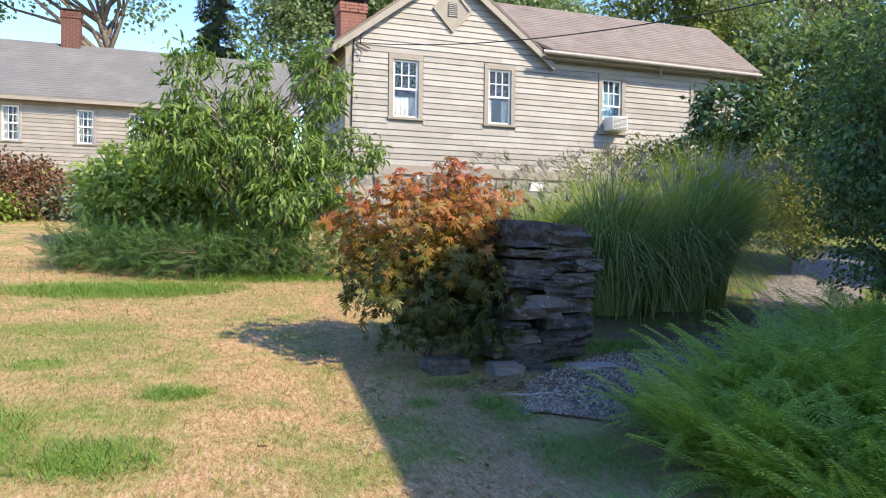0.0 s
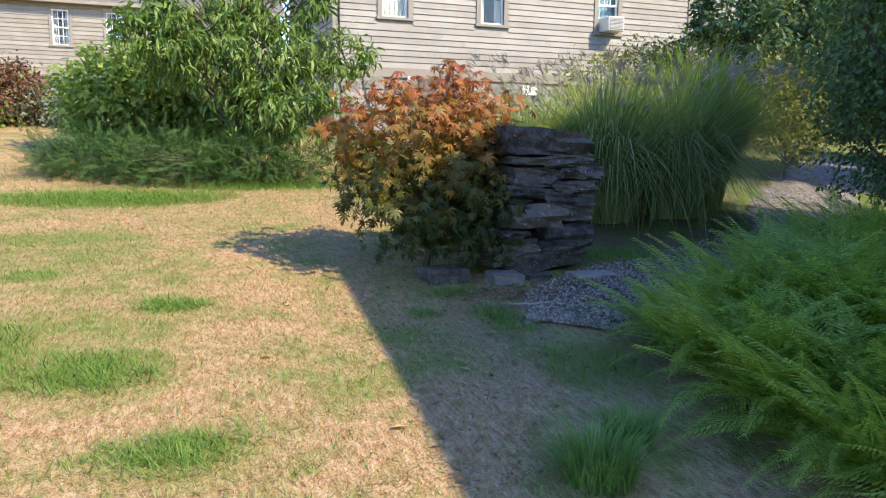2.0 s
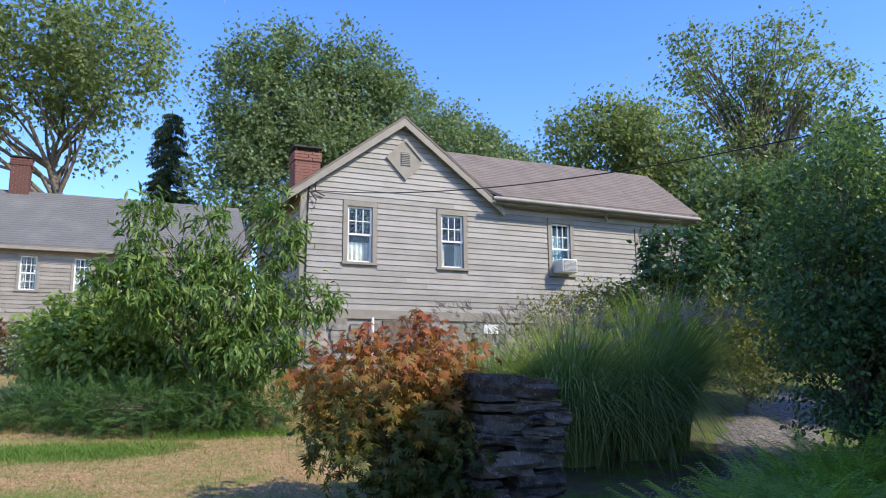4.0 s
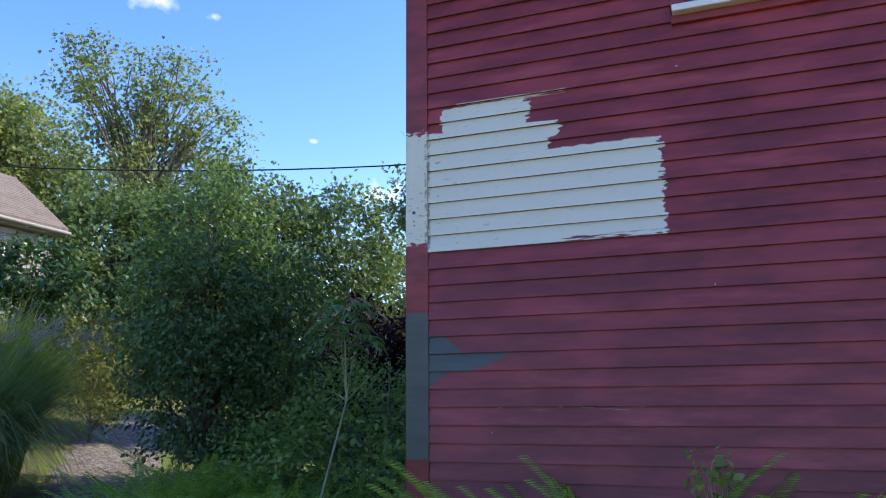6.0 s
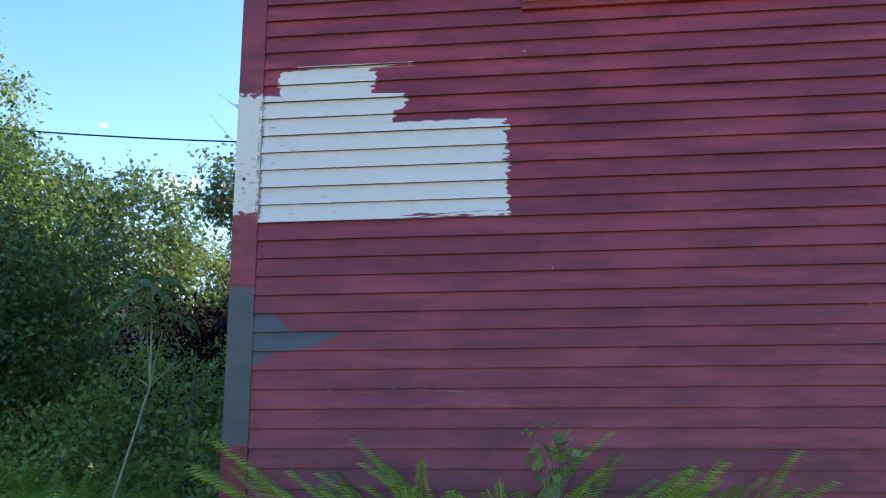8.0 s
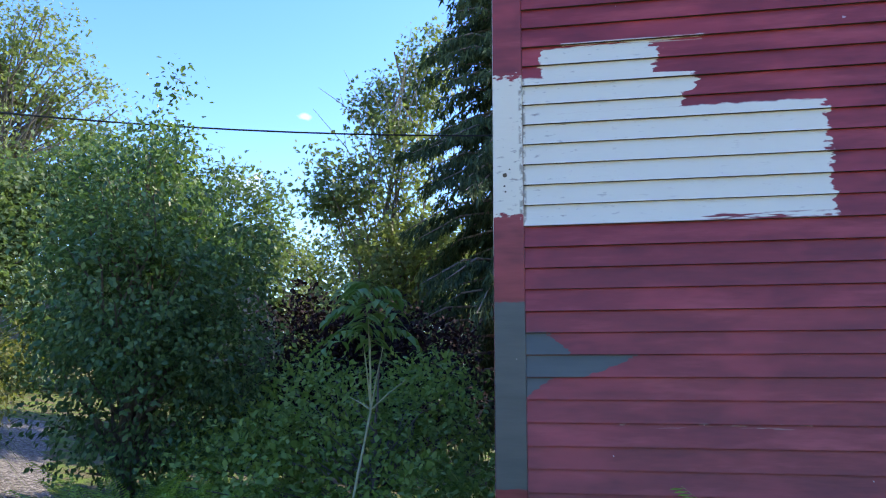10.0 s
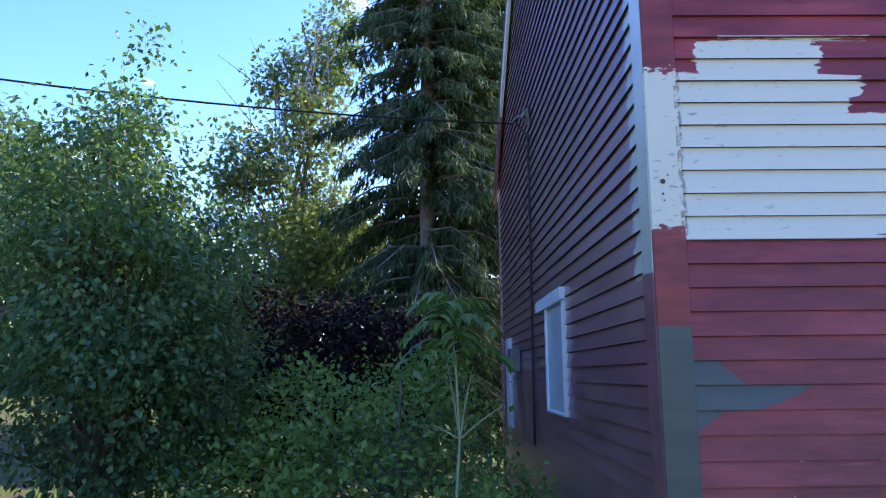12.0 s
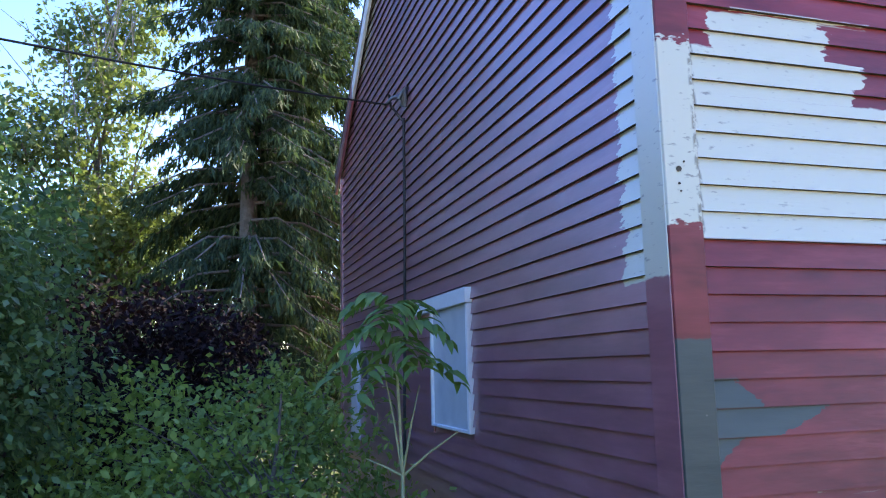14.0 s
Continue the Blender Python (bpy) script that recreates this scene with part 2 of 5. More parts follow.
ASPHALT_ROOF = plain("brown-grey roof shingle", (0.144, 0.113, 0.0945), (0.221, 0.18, 0.153), 0.9, 3.0, bump=0.4, fine=45, spread=0.3)
GREY_ROOF = plain("pale grey roof shingle", (0.136, 0.131, 0.122), (0.195, 0.187, 0.174), 0.9, 1.2, bump=0.4, fine=45, spread=0.3)
BRICK = plain("red brick", (0.13, 0.05, 0.038), (0.24, 0.10, 0.072), 0.85, 12.0, spread=0.6)
MORTAR = plain("mortar", (0.20, 0.175, 0.15), (0.30, 0.265, 0.23), 0.95, 14)
METAL = plain("dark galvanised metal", (0.10, 0.10, 0.10), (0.2, 0.2, 0.2), 0.5, 12, 0.7)
PLASTIC = plain("off-white plastic", (0.62, 0.60, 0.56), (0.74, 0.72, 0.68), 0.5, 14)
GRILLE = plain("grey grille", (0.14, 0.14, 0.14), (0.24, 0.24, 0.24), 0.5, 60)
RUBBER = plain("black cable sheath", (0.012, 0.012, 0.012), (0.03, 0.03, 0.03), 0.6, 20)
BARK = plain("grey-brown bark", (0.09, 0.07, 0.052), (0.24, 0.20, 0.16), 0.95, 9, bump=0.9, fine=40)
STEM = plain("pale green stem", (0.20, 0.22, 0.10), (0.36, 0.36, 0.20), 0.7, 20)
DEADWOOD = plain("grey dead twig", (0.22, 0.19, 0.16), (0.38, 0.34, 0.29), 0.9, 20)

GLASS, _n, _l, _p = mat("window glass")
_p.inputs["Base Color"].default_value = (0.75, 0.82, 0.82, 1)
_p.inputs["Roughness"].default_value = 0.02
_p.inputs["Transmission Weight"].default_value = 1.0
_p.inputs["IOR"].default_value = 1.45

PEACH_LEAF = leafy("peach leaf", [(0.0583, 0.123, 0.0256), (0.124, 0.21, 0.044), (0.232, 0.323, 0.092)], 0.42, 0.36)
MAPLE_LEAF = leafy("maple leaf turning", [(0.045, 0.07, 0.018), (0.11, 0.12, 0.024), (0.28, 0.165, 0.04), (0.38, 0.135, 0.045), (0.31, 0.08, 0.04)], 0.5, 0.35, 5.0, (0.85, 2.2))
SHRUB_LEAF = leafy("shrub leaf", [(0.12, 0.196, 0.0435), (0.218, 0.315, 0.0708), (0.338, 0.435, 0.12)], 0.5, 0.42)
JUNIPER = leafy("juniper spray", [(0.0268, 0.0707, 0.0151), (0.0491, 0.111, 0.023), (0.0849, 0.156, 0.0353)], 0.6, 0.2)
DARK_LEAF = leafy("dark glossy leaf", [(0.0514, 0.111, 0.0454), (0.107, 0.193, 0.0737), (0.214, 0.327, 0.124)], 0.4, 0.42)
RED_LEAF = leafy("burgundy leaf", [(0.0098, 0.0049, 0.007), (0.0196, 0.0077, 0.0098), (0.035, 0.014, 0.0154)], 0.9, 0.06)
DEEP_LEAF = leafy("deep green leaf", [(0.025, 0.063, 0.025), (0.049, 0.112, 0.042), (0.098, 0.182, 0.07)], 0.35, 0.2)
BARBERRY = leafy("red-brown leaf", [(0.07, 0.06, 0.025), (0.16, 0.07, 0.035), (0.24, 0.10, 0.05)], 0.55, 0.25, 2.0)
SAGE = leafy("grey-green leaf", [(0.119, 0.162, 0.102), (0.187, 0.23, 0.153), (0.255, 0.289, 0.204)], 0.7, 0.2)
YELLOW_LEAF = leafy("yellow-green leaf", [(0.09, 0.117, 0.027), (0.18, 0.189, 0.045), (0.27, 0.252, 0.081)], 0.55, 0.48)
TREE_LEAF = leafy("woodland leaf", [(0.0595, 0.104, 0.045), (0.111, 0.176, 0.075), (0.178, 0.252, 0.125)], 0.5, 0.45, 0.35)
PALE_LEAF = leafy("pale woodland leaf", [(0.1, 0.145, 0.06), (0.18, 0.235, 0.095), (0.28, 0.335, 0.15)], 0.5, 0.5, 0.35)
OAK_LEAF = leafy("oak leaf", [(0.0978, 0.155, 0.0805), (0.172, 0.241, 0.121), (0.265, 0.333, 0.178)], 0.5, 0.45, 0.35)
CONIFER = leafy("spruce needle", [(0.0375, 0.0638, 0.0306), (0.0638, 0.106, 0.0467), (0.12, 0.17, 0.0723)], 0.85, 0.25, 0.8)
MISC_LEAF = leafy("arching grass blade", [(0.13, 0.19, 0.06), (0.24, 0.31, 0.1), (0.44, 0.5, 0.24)], 0.5, 0.42, 2.0)
BRIGHT_BLADE = leafy("bright grass blade", [(0.12, 0.20, 0.03), (0.18, 0.27, 0.05), (0.24, 0.33, 0.08)], 0.5, 0.4, 2.0)
PLUME = leafy("grass plume", [(0.20, 0.17, 0.15), (0.32, 0.28, 0.26), (0.42, 0.38, 0.36)], 0.8, 0.3, 2.0)
FERN = leafy("fern frond leaf", [(0.178, 0.27, 0.0352), (0.281, 0.392, 0.0616), (0.391, 0.494, 0.114)], 0.55, 0.5, 2.5)
LAWN_BLADE = leafy("lawn blade", [(0.178, 0.156, 0.0519), (0.37, 0.259, 0.126), (0.534, 0.4, 0.237)], 0.8, 0.3, 1.5)
GREEN_BLADE = leafy("green lawn blade", [(0.0867, 0.187, 0.0268), (0.138, 0.272, 0.0459), (0.239, 0.34, 0.0918)], 0.7, 0.3, 2.0)


# ---- ground ----
def rise(x, y):
    """Height of the ground: it climbs steadily towards the houses and levels out far off."""
    y = np.asarray(y, float)
    s = 0.126 * (np.clip(y, -7.0, 34.0) + 1.9) - 0.15
    return s + 0.012 * np.sin(x * 1.9 + 0.7) * np.sin(y * 1.3) + 0.0 * np.asarray(x, float)


def lawn_material():
    m, n, l, p = mat("dry lawn")
    k = Net(m)
    pos = k.pos()
    x, y, z = k.split(pos)
    big = k.noise(0.9, 4, pos, 0.6)
    mid = k.noise(4.5, 5, pos, 0.65)
    fine = k.noise(90.0, 3, pos)
    thatch = k.noise(38.0, 4, k.scaled(pos, (1.0, 0.35, 1.0)), 0.7)
    straw = k.ramp(k.math("ADD", k.math("MULTIPLY", thatch, 0.7), k.math("MULTIPLY", fine, 0.3)), [(0.34, (0.222, 0.123, 0.0519)), (0.5, (0.445, 0.275, 0.141)), (0.66, (0.593, 0.423, 0.259))])
    green = k.ramp(k.math("ADD", k.math("MULTIPLY", thatch, 0.6), k.math("MULTIPLY", fine, 0.4)), [(0.3, (0.068, 0.119, 0.0213)), (0.55, (0.14, 0.212, 0.0425)), (0.75, (0.255, 0.297, 0.0935))])
    soil = k.ramp(fine, [(0.3, (0.085, 0.06, 0.042)), (0.7, (0.22, 0.165, 0.12))])

    def patch(cx, cy, rx, ry):
        dx = k.math("MULTIPLY", k.math("SUBTRACT", x, cx), 1 / rx)
        dy = k.math("MULTIPLY", k.math("SUBTRACT", y, cy), 1 / ry)
        d = k.math("SQRT", k.math("ADD", k.math("MULTIPLY", dx, dx), k.math("MULTIPLY", dy, dy)))
        d = k.math("ADD", d, k.math("MULTIPLY", k.math("SUBTRACT", mid, 0.5), 2.6))
        return k.math("SUBTRACT", 1.0, k.step(d, 0.45, 1.3))

    g = k.step(k.math("ADD", k.math("MULTIPLY", big, 0.6), k.math("MULTIPLY", mid, 0.5)), 0.50, 0.68)
    for q in ((-4.5, 1.95, 0.42, 0.3), (-4.15, 1.1, 0.36, 0.2), (-5.1, 2.3, 0.4, 0.6), (-4.07, 2.84, 0.27, 0.17), (-4.5, 6.2, 1.3, 0.5), (-3.0, 6.75, 1.0, 0.35), (-0.4, 3.6, 0.8, 0.35), (-4.9, 3.6, 0.3, 0.15), (-2.67, 2.4, 0.1, 0.1), (-2.2, 2.2, 0.2, 0.3), (-4.9, 4.6, 0.8, 0.3)):
        g = k.math("MAXIMUM", g, patch(*q))
    bare = patch(-2.3, 2.0, 0.45, 1.1)
    col = k.mix(k.math("MULTIPLY", g, 0.85), straw, green)
    col = k.mix(k.math("MULTIPLY", bare, 0.3), col, soil)
    under = k.math("MULTIPLY", k.step(x, -1.95, -1.3), k.step(y, 30.0, 12.0))
    col = k.mix(under, col, k.mix(k.step(mid, 0.4, 0.6), soil, green))
    l.new(col, p.inputs["Base Color"])
    p.inputs["Roughness"].default_value = 0.95
    p.inputs["Specular IOR Level"].default_value = 0.1
    k.bump(p, k.math("ADD", thatch, fine), 0.8, 0.02)
    return m


def grid_mesh(name, xs, ys, z, material, parent=None):
    X, Y = np.meshgrid(xs, ys)
    V = np.stack([X.ravel(), Y.ravel(), z(X, Y).ravel()], 1)
    nx, ny = len(xs), len(ys)
    a = (np.arange(ny - 1)[:, None] * nx + np.arange(nx - 1)[None]).ravel()
    F = np.stack([a, a + 1, a + nx + 1, a + nx], 1)
    return np_mesh(name, V, F, material, smooth=True)


def np_mesh(name, V, F, material, parent=None, smooth=False, label=""):
    """One mesh object from arrays of corners and of faces that all have the same number of corners."""
    V, F = np.asarray(V, np.float32), np.asarray(F, np.int32)
    me = bpy.data.meshes.new(name)
    n, c = F.shape
    me.vertices.add(len(V))
    me.vertices.foreach_set("co", V.ravel())
    me.loops.add(n * c)
    me.loops.foreach_set("vertex_index", F.ravel())
    me.polygons.add(n)
    me.polygons.foreach_set("loop_start", np.arange(0, n * c, c, dtype=np.int32))
    me.polygons.foreach_set("use_smooth", np.full(n, smooth))
    me.materials.append(material)
    me.update(calc_edges=True)
    ob = new(name, me)
    if parent is not None:
        ob.parent = parent
    if label:
        tagged(ob, label)
    return ob


near = np.arange(-9, 10.01, 0.2)
xs = np.concatenate([[-600, -200, -80, -40, -20, -13], near, [13, 20, 30, 45, 80, 200, 600]])
ys = np.concatenate([[-600, -200, -80, -30, -14], np.arange(-9, 18.01, 0.2), [20, 22, 24, 26, 28, 30, 32, 34, 38, 45, 60, 90, 200, 700]])
ground = grid_mesh("ground", xs, ys, rise, lawn_material())
tagged(ground, "dry straw-coloured lawn with green patches, rising gently", "lawn", kind="structure")


# ---- mesh helpers ----
def part(name, bm, material, parent=None, label="", smooth=False):
    me = bpy.data.meshes.new(name)
    bm.to_mesh(me)
    bm.free()
    me.materials.append(material)
    if smooth:
        me.polygons.foreach_set("use_smooth", np.full(len(me.polygons), True))
    ob = new(name, me)
    if parent is not None:
        ob.parent = parent
    if label:
        tagged(ob, label)
    return ob


def thing(name, label, category, at=None, group="", kind=""):
    ob = new(name)
    ob.empty_display_size = 0.2
    if at is not None:
        ob.matrix_basis = at
    return tagged(ob, label, category, group, kind)


def add_box(bm, lo, hi, bevel=0.0):
    c = [(a + b) / 2 for a, b in zip(lo, hi)]
    s = [abs(b - a) for a, b in zip(lo, hi)]
    r = bmesh.ops.create_cube(bm, size=1.0, matrix=Matrix.Translation(c) @ Matrix.Diagonal((*s, 1)))
    if bevel:
        es = list({e for v in r["verts"] for e in v.link_edges})
        bmesh.ops.bevel(bm, geom=es, offset=bevel, segments=1, affect="EDGES", profile=0.5)


def box(name, lo, hi, material, parent=None, bevel=0.004, label=""):
    bm = bmesh.new()
    add_box(bm, lo, hi, bevel)
    return part(name, bm, material, parent, label)


def prism(name, outline, depth, material, parent, label="", axis="y", at=0.0):
    """An outline in x and z, pushed along y from at to at + depth."""
    bm = bmesh.new()
    a = [bm.verts.new((x, at, z)) for x, z in outline]
    b = [bm.verts.new((x, at + depth, z)) for x, z in outline]
    bm.faces.new(a)
    bm.faces.new(b[::-1])
    for i in range(len(a)):
        j = (i + 1) % len(a)
        bm.faces.new((a[i], b[i], b[j], a[j]))
    bmesh.ops.recalc_face_normals(bm, faces=bm.faces)
    return part(name, bm, material, parent, label)


def wall_with_openings(name, u0, u1, z0, z1, holes, thick, material, parent):
    """A straight wall in x and z, its outer face at y = 0, with rectangular holes (u0, u1, z0, z1) right through."""
    us = sorted({u0, u1, *[v for h in holes for v in h[:2]]})
    zs = sorted({z0, z1, *[v for h in holes for v in h[2:]]})
    bm = bmesh.new()
    for a, b in zip(us, us[1:]):
        for c, d in zip(zs, zs[1:]):
            if not any(h[0] <= a and b <= h[1] and h[2] <= c and d <= h[3] for h in holes):
                add_box(bm, (a, 0.0, c), (b, thick, d))
    bmesh.ops.remove_doubles(bm, verts=bm.verts, dist=0.0005)
    return part(name, bm, material, parent)


def clapboards(parent, span, z0, z1, step, holes, material, thick=0.016, lap=0.012, longest=3.6, seed=1):
    """Overlapping boards, each an object; span(z) gives the two ends of the wall at that height."""
    rnd = random.Random(seed)
    z = z0
    while z < z1 - 0.01:
        zt = min(z + step, z1)
        (a0, b0), (a1, b1) = span(z), span(zt)
        cuts = [(a0, b0, a1, b1)]
        for h in holes:
            if h[2] < zt - 0.01 and h[3] > z + 0.01:
                nxt = []
                for p0, q0, p1, q1 in cuts:
                    if h[0] >= q0 or h[1] <= p0:
                        nxt.append((p0, q0, p1, q1))
                        continue
                    if h[0] > p0:
                        nxt.append((p0, h[0], p1, h[0]))
                    if h[1] < q0:
                        nxt.append((h[1], q0, h[1], q1))
                cuts = nxt
        for p0, q0, p1, q1 in cuts:
            while q0 - p0 > 0.03:
                end = q0
                if q0 - p0 > longest * 1.3:
                    end = p0 + longest * (0.55 + 0.45 * rnd.random())
                last = end == q0
                e1 = q1 if last else end
                w = rnd.uniform(-0.0025, 0.0025)
                zb, ztp = z + w * 0.6, zt + lap
                if e1 - p1 < 0.01:
                    e1 = p1 + 0.01
                V = [(p0, -thick + w, zb), (end - 0.0015, -thick - w * 0.5, zb), (end - 0.0015, 0, zb), (p0, 0, zb),
                     (p1, -0.003, ztp), (e1 - 0.0015, -0.003, ztp), (e1 - 0.0015, 0, ztp), (p1, 0, ztp)]
                F = [(0, 1, 5, 4), (1, 2, 6, 5), (2, 3, 7, 6), (3, 0, 4, 7), (3, 2, 1, 0), (4, 5, 6, 7)]
                me = bpy.data.meshes.new("clapboard")
                me.from_pydata(V, [], F)
                me.materials.append(material)
                # underside face takes the dark slot: lap shadow put into colour
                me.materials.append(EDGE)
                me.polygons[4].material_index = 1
                ob = new("clapboard", me)
                ob.parent = parent
                p0 = p1 = end
                if last:
                    break
        z = zt


def sash_window(parent, x0, x1, z0, z1, cols, rows, inset=0.05, casing=0.1, look_in=None, lower_bars=True, casing_mat=None, ac=False):
    """A double-hung window in a hole: casing with a sill, white sash, muntins and panes; curtain behind."""
    bm = bmesh.new()
    c = casing
    for lo, hi in (((x0 - c, -0.035, z0), (x0, 0.02, z1)), ((x1, -0.035, z0), (x1 + c, 0.02, z1)),
                   ((x0 - c, -0.037, z1), (x1 + c, 0.02, z1 + c * 1.15)), ((x0 - c - 0.02, -0.055, z0 - 0.055), (x1 + c + 0.02, 0.02, z0))):
        add_box(bm, lo, hi, 0.004)
    win = part("window", bm, casing_mat or TAUPE, parent, "weathered taupe window casing with a sill")
    zm = (z0 + z1) / 2
    for nm, za, zb, y in (("upper_sash", zm - 0.02, z1, 0.012), ("lower_sash", z0, zm + 0.02, 0.034)):
        bm = bmesh.new()
        f = 0.04
        for lo, hi in (((x0, y, za), (x0 + f, y + 0.03, zb)), ((x1 - f, y, za), (x1, y + 0.03, zb)), ((x0 + f, y, za), (x1 - f, y + 0.03, za + f)), ((x0 + f, y, zb - f), (x1 - f, y + 0.03, zb))):
            add_box(bm, lo, hi)
        if nm == "upper_sash" or lower_bars:
            iw, ih = (x1 - x0 - 2 * f), (zb - za - 2 * f)
            for i in range(1, cols):
                u = x0 + f + iw * i / cols
                add_box(bm, (u - 0.009, y + 0.006, za + f), (u + 0.009, y + 0.026, zb - f))
            for j in range(1, rows):
                w = za + f + ih * j / rows
                add_box(bm, (x0 + f, y + 0.007, w - 0.009), (x1 - f, y + 0.025, w + 0.009))
        sash = part(nm, bm, WHITE, win, "white painted sash with muntins")
    g = box("pane", (x0 + 0.02, 0.05, z0 + 0.02), (x1 - 0.02, 0.054, z1 - 0.02), GLASS, win, 0)
    g.visible_shadow = False
    if look_in:
        nx = 24
        xs_ = np.linspace(x0 - 0.05, x1 + 0.05, nx)
        m_, (za, zb), gap = look_in
        bm = bmesh.new()
        prev = None
        for i, u in enumerate(xs_):
            yy = 0.16 + 0.018 * math.sin(i * 1.7)
            if gap and abs(u - (x0 + x1) / 2) < gap:
                prev = None
                continue
            v = (bm.verts.new((u, yy, za)), bm.verts.new((u, yy, zb)))
            if prev:
                bm.faces.new((prev[0], v[0], v[1], prev[1]))
            prev = v
        part("curtain", bm, m_, win, "curtain hanging behind the glass", True)
    return win


def slab(name, p, q, r, s, thick, material, parent, label=""):
    """A flat slab on four corners, thickened downwards."""
    bm = bmesh.new()
    top = [bm.verts.new(v) for v in (p, q, r, s)]
    low = [bm.verts.new((v[0], v[1], v[2] - thick)) for v in (p, q, r, s)]
    bm.faces.new(top)
    bm.faces.new(low[::-1])
    for i in range(4):
        j = (i + 1) % 4
        bm.faces.new((top[i], low[i], low[j], top[j]))
    bmesh.ops.recalc_face_normals(bm, faces=bm.faces)
    return part(name, bm, material, parent, label)


def shingle_roof(name, a, b, c, d, material, parent, course=0.14, label="", thick=0.05):
    """A roof slope from eave a-b to ridge d-c, laid in overlapping courses (joined: too many to count)."""
    A, B, C, D = map(Vector, (a, b, c, d))
    deck = slab(name, a, b, c, d, thick, material, parent, label)
    n = max(2, int((D - A).length / course))
    nv = (B - A).cross(D - A).normalized()
    if nv.z < 0:
        nv = -nv
    V, F = [], []
    for i in range(n):
        f0, f1 = i / n, min(1.0, (i + 1.25) / n)
        for e, g, h in ((A.lerp(D, f0), B.lerp(C, f0), 0.009), (A.lerp(D, f1), B.lerp(C, f1), 0.003)):
            V += [e + nv * h, g + nv * h]
        for e, g in ((A.lerp(D, f0), B.lerp(C, f0)),):
            V += [e + nv * 0.001, g + nv * 0.001]
        o = i * 6
        F += [(o, o + 1, o + 3, o + 2), (o + 4, o + 5, o + 1, o)]
    ob = np_mesh("shingles", V, F, material, deck)
    tagged(ob, kind="stuff")
    return deck


def tube_arrays(pts, radii, sides=7):
    """Corners and faces of a bent tapering tube."""
    pts = [Vector(p) for p in pts]
    V, F = [], []
    for i, p in enumerate(pts):
        d = (pts[min(i + 1, len(pts) - 1)] - pts[max(i - 1, 0)]).normalized()
        u = d.orthogonal().normalized()
        if abs(d.z) < 0.98:
            u = d.cross(Vector((0, 0, 1))).normalized()
        w = d.cross(u)
        for s in range(sides):
            a = 2 * math.pi * s / sides
            V.append(p + (u * math.cos(a) + w * math.sin(a)) * radii[i])
        if i:
            o = (i - 1) * sides
            for s in range(sides):
                t = (s + 1) % sides
                F.append((o + s, o + t, o + sides + t, o + sides + s))
    return V, F


def tubes(name, runs, material, parent=None, label="", sides=7):
    V, F = [], []
    for pts, radii in runs:
        v, f = tube_arrays(pts, radii, sides)
        o = len(V)
        V += v
        F += [tuple(i + o for i in q) for q in f]
    return np_mesh(name, [tuple(v) for v in V], F, material, parent, True, label)


# ---- barn: corner at the origin, front wall runs along -y, gable end along +x ----
BARN_L, BARN_W, EAVE_Z, RIDGE_Z = 11.0, 7.2, 4.5, 6.95
RIDGE_X, BACK_Z = 3.5, 4.36  # the ridge lies nearer the front; the back eave is lower
STEP = 0.1008
barn = thing("barn", "old burgundy clapboard barn with white primer and dark green paint patches", "barn")
front = new("front_wall_boards")
front.parent = barn
front.matrix_basis = pose(0, 0, 0, 0, 0, -90)
tagged(front, "burgundy clapboards, part bare white primer")
gable = new("gable_wall_boards")
gable.parent = barn
gable.matrix_basis = pose(0, 0, 0, 0, 0, 180)
tagged(gable, "burgundy clapboards, lightened in colour for a sky sheen, with a white edge")
T = 0.016
# cores of the two walls that are seen, each behind its boards
wf = wall_with_openings("front_wall", 0.02, BARN_L, -0.4, EAVE_Z, [(1.66, 3.35, 3.67, 4.35)], 0.12, BARN_FRONT, barn)
wf.matrix_basis = pose(0.02, 0, 0, 0, 0, -90)
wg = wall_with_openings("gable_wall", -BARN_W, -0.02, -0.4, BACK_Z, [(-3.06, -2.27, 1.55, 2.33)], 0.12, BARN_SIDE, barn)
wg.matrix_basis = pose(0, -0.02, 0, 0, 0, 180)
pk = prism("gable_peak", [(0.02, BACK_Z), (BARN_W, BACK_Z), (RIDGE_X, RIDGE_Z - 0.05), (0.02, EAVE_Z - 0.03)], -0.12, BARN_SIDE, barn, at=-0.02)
box("back_wall", (BARN_W - 0.12, -BARN_L, -0.4), (BARN_W, -0.15, BACK_Z), BARN_SIDE, barn, 0)
box("end_wall", (0.15, -BARN_L, -0.4), (BARN_W - 0.13, -BARN_L + 0.12, BACK_Z), BARN_SIDE, barn, 0)


def off(obj, d):
    for o in obj.children:
        o.location = d


clapboards(front, lambda z: (0.14, BARN_L), 2.381 - 25 * STEP, EAVE_Z, STEP, [(1.62, 3.42, 3.585, 4.4)], BARN_FRONT, thick=0.021, longest=20, seed=3)
off(front, (0, 0.021, 0))


def gable_span(z):
    near_ = max(0.17, (z - EAVE_Z) / (RIDGE_Z - EAVE_Z) * RIDGE_X + 0.02)
    far_ = min(BARN_W - 0.12, BARN_W - (z - BACK_Z) / (RIDGE_Z - BACK_Z) * (BARN_W - RIDGE_X))
    return (-far_, -near_)


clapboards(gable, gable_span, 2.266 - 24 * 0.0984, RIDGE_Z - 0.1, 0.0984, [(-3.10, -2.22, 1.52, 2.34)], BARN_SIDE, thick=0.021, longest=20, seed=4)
off(gable, (0, 0.021, 0))
